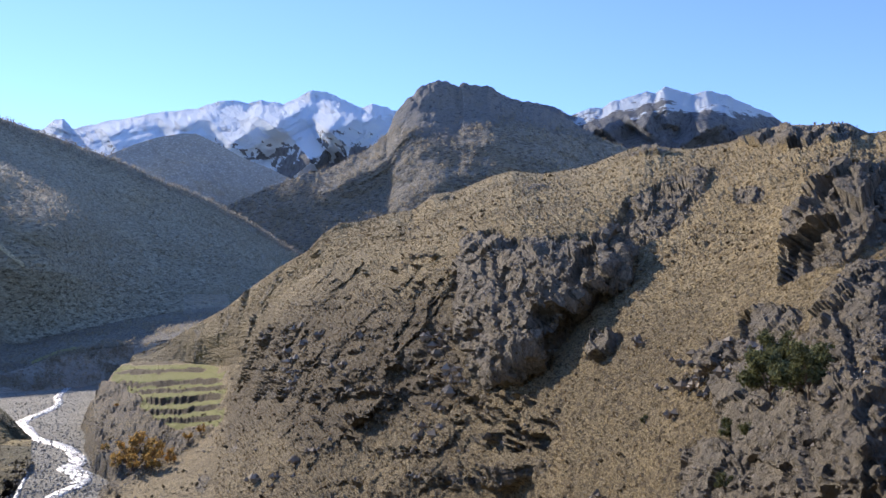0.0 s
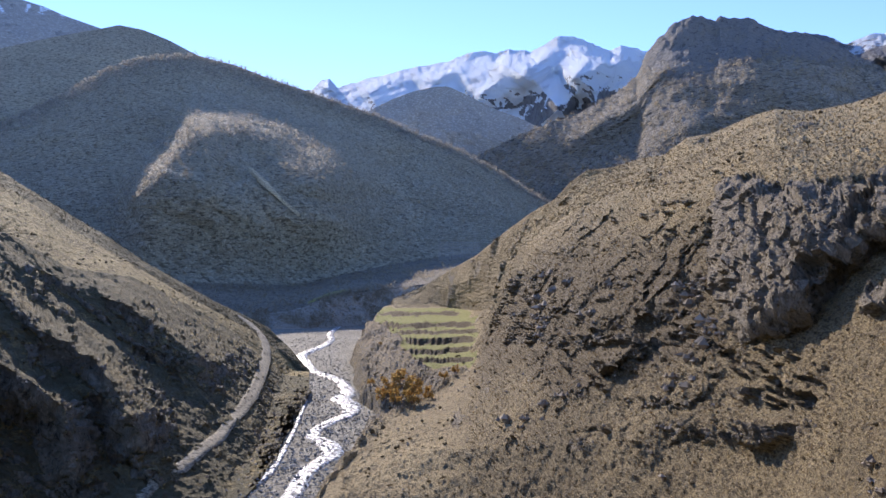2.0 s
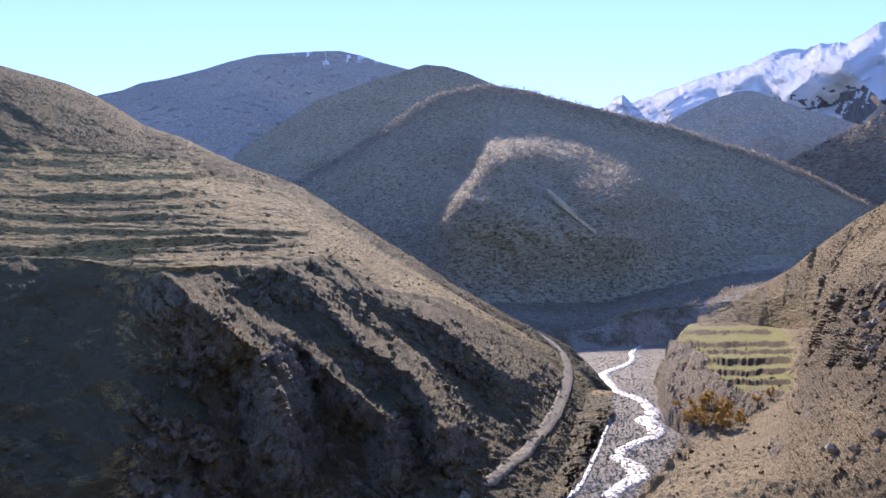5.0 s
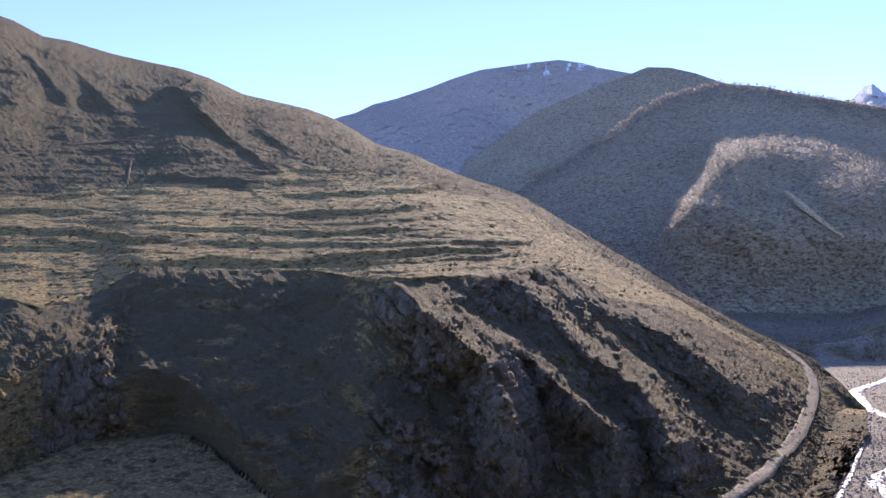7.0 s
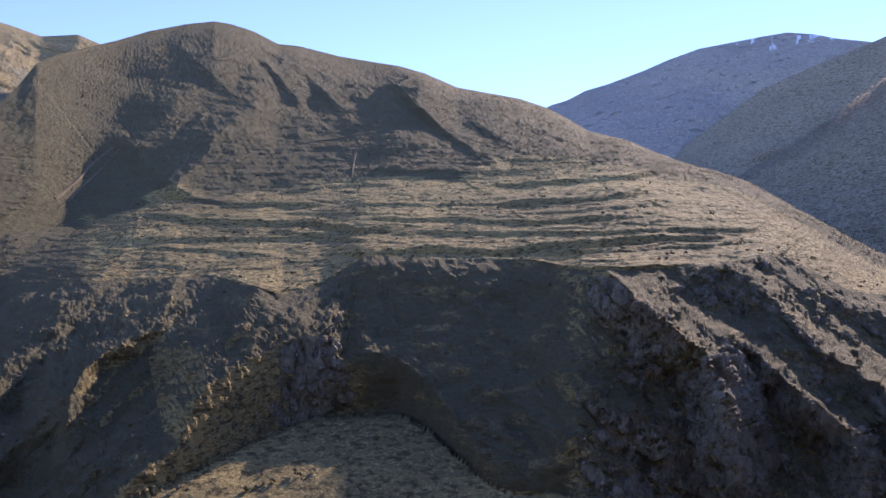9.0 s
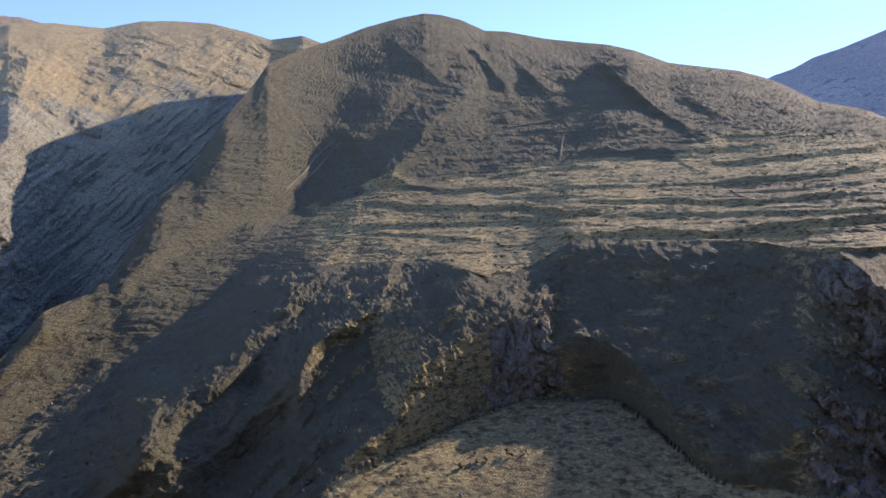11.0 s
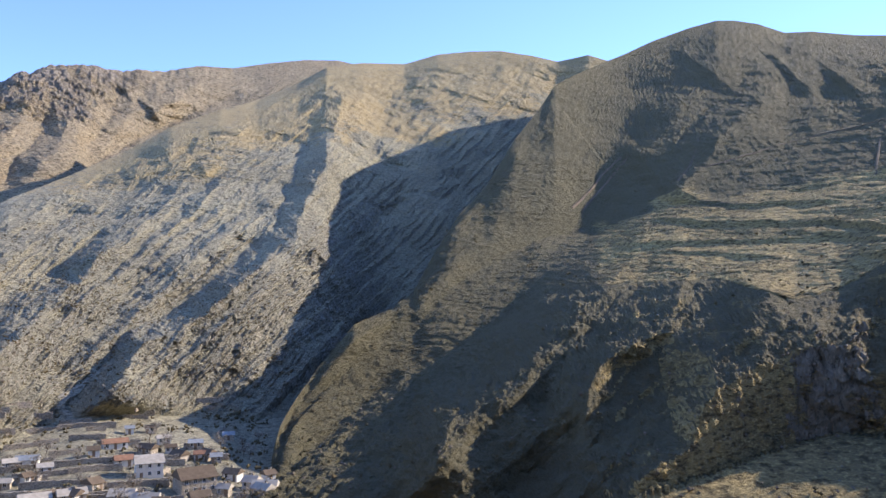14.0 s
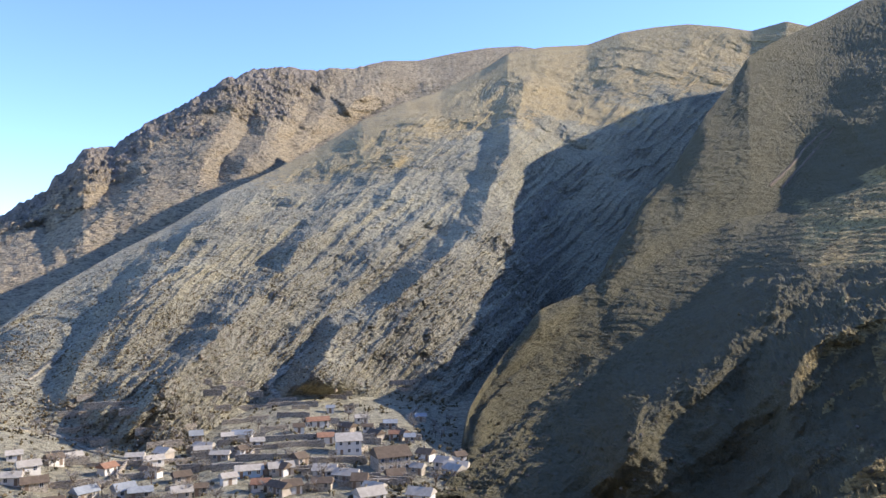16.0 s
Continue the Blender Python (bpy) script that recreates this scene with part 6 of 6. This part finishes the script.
def tree(name, at, height, leaf, seed, label, category, leaves=420, trunk=0.3, spread=0.42, group=""):
    """Tapered trunk, limbs and a crown of small leaf clumps with gaps."""
    rng = random.Random(seed)
    root = new(name)
    root.location = at
    bm = bmesh.new()
    top = limb(bm, (0, 0, -0.6), (rng.uniform(-.1, .1) * height, rng.uniform(-.1, .1) * height, height * trunk), 0.035 * height, 0.022 * height)
    tips = []
    for i in range(9):
        a = 6.2832 * (i + rng.random()) / 9
        reach, rise = rng.uniform(0.45, 1) * spread * height, rng.uniform(0.15, 0.95 - trunk) * height
        knee = top + Vector((math.cos(a) * reach * 0.5, math.sin(a) * reach * 0.5, rise * 0.6))
        limb(bm, top, knee, 0.018 * height, 0.011 * height, 5)
        tip = limb(bm, knee, top + Vector((math.cos(a) * reach, math.sin(a) * reach, rise)), 0.011 * height, 0.004 * height, 4)
        tips += [(knee, tip)] * 2
    part("trunk", bm, bark, root, "rough brown trunk and limbs")
    co, tri = [], []
    for i in range(leaves):
        a, b = tips[rng.randrange(len(tips))]
        c = a.lerp(b, rng.uniform(0.2 if leaves > 2000 else 0.35, 1.15)) + Vector([rng.gauss(0, 0.07 * height) for _ in range(3)])
        s = rng.uniform(0.022, 0.05) * height * (0.7 if leaves > 2000 else 1)
        v = len(co)
        for _ in range(4):
            co.append(c + Vector([rng.gauss(0, s) for _ in range(3)]))
        tri += [(v, v + 1, v + 2), (v, v + 2, v + 3), (v + 1, v + 3, v + 2)]
    crown = new("crown", raw_mesh("crown", [tuple(q) for q in co], tri, leaf))
    crown.parent = root
    return tagged(root, label, category, group)


for i, (b, h, tall) in enumerate(AUTUMN_TREES):
    tree("autumn_tree", spot("near_hillside", b, h), tall, gold_leaf, 40 + i, "small tree with orange and yellow autumn leaves" if tall > 4.5 else "low yellow autumn bush beside the field", "tree", 620, 0.12, 0.5, "autumn trees by the river")
for i, (b, h, tall) in enumerate(ROUND_SHRUBS):
    tree("juniper_shrub", spot("near_hillside", b, h), tall, green_leaf, 60 + i, "dense green juniper shrub growing among grey rocks", "shrub", 2600, 0.05, 0.55, "junipers on the crag")
for i, (b, h, tall) in enumerate(BENCH_SHRUBS):
    tree("hillside_bush", spot("terraced_hill", b, h), tall, scrub_leaf, 80 + i, "single dark bush on the grass terraces", "shrub", 160, 0.15, 0.5, "bushes on the terraces")

# ---- village ----
white_wall = plain("limewash", (0.74, 0.70, 0.61), 0.9, 0.15, 1.5)
stone_wall = hillside("rubble_masonry", (0.36, 0.31, 0.235), (0.5, 0.44, 0.34), (0.34, 0.30, 0.24), (0.55, 0.49, 0.40), 0.25, 0.08, scrub=0.3)
blue_wall = plain("blue_paint", (0.35, 0.48, 0.58), 0.8, 0.15, 1.5)
tan_wall = plain("clay_plaster", (0.50, 0.43, 0.33), 0.9, 0.2, 1.2)
WALLS = [stone_wall, white_wall, tan_wall, blue_wall]
ROOFS = [plain("grey_slate_sheet", (0.44, 0.40, 0.325), 0.95, 0.25, 1.2), plain("dark_brown_sheet", (0.15, 0.115, 0.08), 0.9, 0.3, 1.2), plain("rusty_red_sheet", (0.30, 0.17, 0.105), 0.9, 0.3, 1.0), plain("blue_grey_sheet", (0.31, 0.33, 0.33), 0.9, 0.25, 1.2)]
ROOF_WORDS = ["grey sheet roof", "dark brown roof", "rusty red roof", "blue-grey metal roof"]
WALL_WORDS = ["rough stone", "whitewashed", "tan plastered", "pale blue painted"]
pane_mat, pt, ps = material("window_glass", 0.1)
ps.inputs["Base Color"].default_value, ps.inputs["Specular IOR Level"].default_value = (0.02, 0.025, 0.03, 1), 0.5
wood = plain("weathered_wood", (0.26, 0.19, 0.13), 0.8, 0.3, 0.4)
frame_paint = plain("white_frame_paint", (0.7, 0.7, 0.68), 0.6, 0.1, 0.5)


def box(bm, x0, y0, z0, x1, y1, z1):
    v = [bm.verts.new(q) for q in ((x0, y0, z0), (x1, y0, z0), (x1, y1, z0), (x0, y1, z0), (x0, y0, z1), (x1, y0, z1), (x1, y1, z1), (x0, y1, z1))]
    for f in ((3, 2, 1, 0), (4, 5, 6, 7), (0, 1, 5, 4), (1, 2, 6, 5), (2, 3, 7, 6), (3, 0, 4, 7)):
        bm.faces.new([v[i] for i in f])


def house(at, turn, w, d, storeys, roof, wall, seed):
    """A village house: walls with openings set in, an overhanging roof with thickness, windows with frame and pane, door, chimney."""
    rng = random.Random(seed)
    root = new("house")
    root.matrix_basis = Matrix.Translation(at) @ pose(0, 0, 0, 0, 0, turn)
    h, rise = 2.5 * storeys, 0.3 * d
    hip = storeys == 2 and w > 12
    bm = bmesh.new()
    box(bm, -w / 2, -d / 2, -2.5, w / 2, d / 2, h)
    if not hip:
        for sx in (-w / 2, w / 2):
            q = [bm.verts.new((sx, -d / 2, h)), bm.verts.new((sx, d / 2, h)), bm.verts.new((sx, 0, h + rise))]
            bm.faces.new(q if sx > 0 else q[::-1])
    part("wall", bm, WALLS[wall], root)
    bm = bmesh.new()
    o, e = 0.5, (w * 0.28 if hip else -0.4)
    ends = (-w / 2 + e, w / 2 - e)
    low = [(-w / 2 - o, -d / 2 - o), (w / 2 + o, -d / 2 - o), (w / 2 + o, d / 2 + o), (-w / 2 - o, d / 2 + o)]
    drop = rise * o / (d / 2)
    under = [bm.verts.new((x, y, h - drop)) for x, y in low] + [bm.verts.new((x, 0, h + rise)) for x in ends]
    over = [bm.verts.new((x, y, h - drop + 0.16)) for x, y in low] + [bm.verts.new((x, 0, h + rise + 0.16)) for x in ends]
    for f in ((0, 1, 5, 4), (2, 3, 4, 5), (1, 2, 5), (3, 0, 4)):
        bm.faces.new([over[i] for i in f])
        if hip or len(f) == 4:
            bm.faces.new([under[i] for i in reversed(f)])
    for a, b in ((0, 1), (1, 2), (2, 3), (3, 0)):
        bm.faces.new((under[a], under[b], over[b], over[a]))
    roof_ob = part("roof", bm, ROOFS[roof], root, ROOF_WORDS[roof])
    bm = bmesh.new()
    cx = rng.uniform(-0.25, 0.25) * w
    box(bm, cx - 0.3, 0.1 * d - 0.3, h, cx + 0.3, 0.1 * d + 0.3, h + rise + 0.7)
    box(bm, cx - 0.38, 0.1 * d - 0.38, h + rise + 0.55, cx + 0.38, 0.1 * d + 0.38, h + rise + 0.7)
    chimney = part("chimney", bm, WALLS[0], roof_ob)
    door_x = rng.choice([-0.3, 0.0, 0.3]) * w
    for s in range(storeys):
        n = max(2, int(w / 2.4))
        for i in range(n):
            x = -w / 2 + (i + 0.5) * w / n
            if s == 0 and abs(x - door_x) < 1.2:
                continue
            for side in (-1, 1):
                y = side * d / 2
                bm = bmesh.new()
                z = 0.9 + 2.5 * s
                for x0, z0, x1, z1 in ((-0.55, 0, 0.55, 0.1), (-0.55, 1.2, 0.55, 1.3), (-0.55, 0.1, -0.45, 1.2), (0.45, 0.1, 0.55, 1.2), (-0.04, 0.1, 0.04, 1.2)):
                    box(bm, x + x0, y - 0.06, z + z0, x + x1, y + 0.06, z + z1)
                win = part("window", bm, frame_paint, root)
                bm = bmesh.new()
                box(bm, x - 0.46, y - 0.03, z + 0.09, x + 0.46, y + 0.03, z + 1.21)
                part("pane", bm, pane_mat, win)
    bm = bmesh.new()
    box(bm, door_x - 0.5, -d / 2 - 0.05, -0.1, door_x + 0.5, -d / 2 + 0.05, 2.0)
    part("door", bm, wood, root, "weathered wooden door")
    size = "two-storey" if storeys == 2 else "low"
    return tagged(root, "%s %s village house with a %s" % (size, WALL_WORDS[wall], ROOF_WORDS[roof]), "house", "village houses")


for i, (b, h, w, d, storeys, roof, wall, turn) in enumerate(STONE_HOUSES + MORE_HOUSES + LOW_HOUSES + FAR_HOUSES):
    k = 0.85 if storeys == 2 else 0.62
    house(spot("scree_mountain", b, h - 0.2), b + turn, w * k, d * k, storeys, roof, wall, 100 + i)
# crowded small houses and sheds along the lower lanes
rng_v = random.Random(9)
taken = []
while len(taken) < 26:
    b, h = rng_v.uniform(112.8, 142.0), rng_v.uniform(-14.7, -10.6)
    if all(abs(b - c) + 1.6 * abs(h - g) > 1.15 for c, g in taken) and not (121 < b < 125 and h > -12):
        taken.append((b, h))
for i, (b, h) in enumerate(taken):
    house(spot("scree_mountain", b, h), b + rng_v.uniform(-50, 50), rng_v.uniform(3.2, 7.5), rng_v.uniform(2.8, 5.2), 1, rng_v.choice((0, 0, 0, 1, 1, 3)), rng_v.choice((0, 0, 1, 1, 2)), 150 + i)


def yard_wall(at, turn, length, seed):
    """A dry stone wall of uneven stones in courses."""
    rng = random.Random(seed)
    root = new("dry_stone_wall")
    root.matrix_basis = Matrix.Translation(at) @ pose(0, 0, 0, 0, 0, turn)
    n = int(length / 1.5)
    for i in range(n):
        bm = bmesh.new()
        z = -0.8
        while z < 1.7:
            dz = rng.uniform(0.3, 0.45)
            x = -length / 2 + i * 1.5
            while x < -length / 2 + (i + 1) * 1.5 - 0.1:
                dx = rng.uniform(0.35, 0.7)
                box(bm, x, -0.3 + rng.uniform(-.06, .06), z, x + dx - 0.05, 0.3 + rng.uniform(-.06, .06), z + dz - 0.04)
                x += dx
            z += dz
        part("wall_length", bm, stone_wall, root)
    return tagged(root, "low dry stone wall round a village plot", "wall", "village walls")


rng_v = random.Random(4)
PLOT_WALLS = [(rng_v.uniform(115, 139), rng_v.uniform(-14.4, -7.4), rng_v.choice((7.5, 10.5, 15, 21)), rng_v.choice((0, 4, 10, -12, -5, 80))) for k in range(64)]
for i, (b, h, length, turn) in enumerate(YARD_WALLS + PLOT_WALLS):
    yard_wall(spot("scree_mountain", b, h), b + turn, length, 200 + i)

# bare trees between the houses
for i in range(90):
    b, h = 113.5 + 28 * random.random(), -14.8 + 5.6 * random.random()
    tree("bare_tree", spot("scree_mountain", b, h), 2.5 + 3.5 * random.random(), twigs, 300 + i, "small leafless tree in a village yard", "tree", 110, 0.3, 0.45, "village trees")

# lattice of tall posts at the foot of the wooded hill
lattice_frame = new("post_lattice")
lattice_frame.matrix_basis = Matrix.Translation(spot("river_terrace", 15.9, 0.6)) @ pose(0, 0, 0, 0, 0, 15.9)
post_mat = plain("grey_concrete", (0.36, 0.35, 0.32), 0.9, 0.1, 2.0)
for i in range(25):
    bm = bmesh.new()
    box(bm, -32 + i * 2.7 - 0.42, -0.3, -3, -32 + i * 2.7 + 0.42, 0.3, 27)
    part("post", bm, post_mat, lattice_frame)
for z in (9, 18, 26.6):
    bm = bmesh.new()
    box(bm, -32.4, 0.32, z, 33.2, 0.7, z + 0.6)
    part("rail", bm, post_mat, lattice_frame)
tagged(lattice_frame, "tall grey lattice of posts below the wooded hill", "fence")
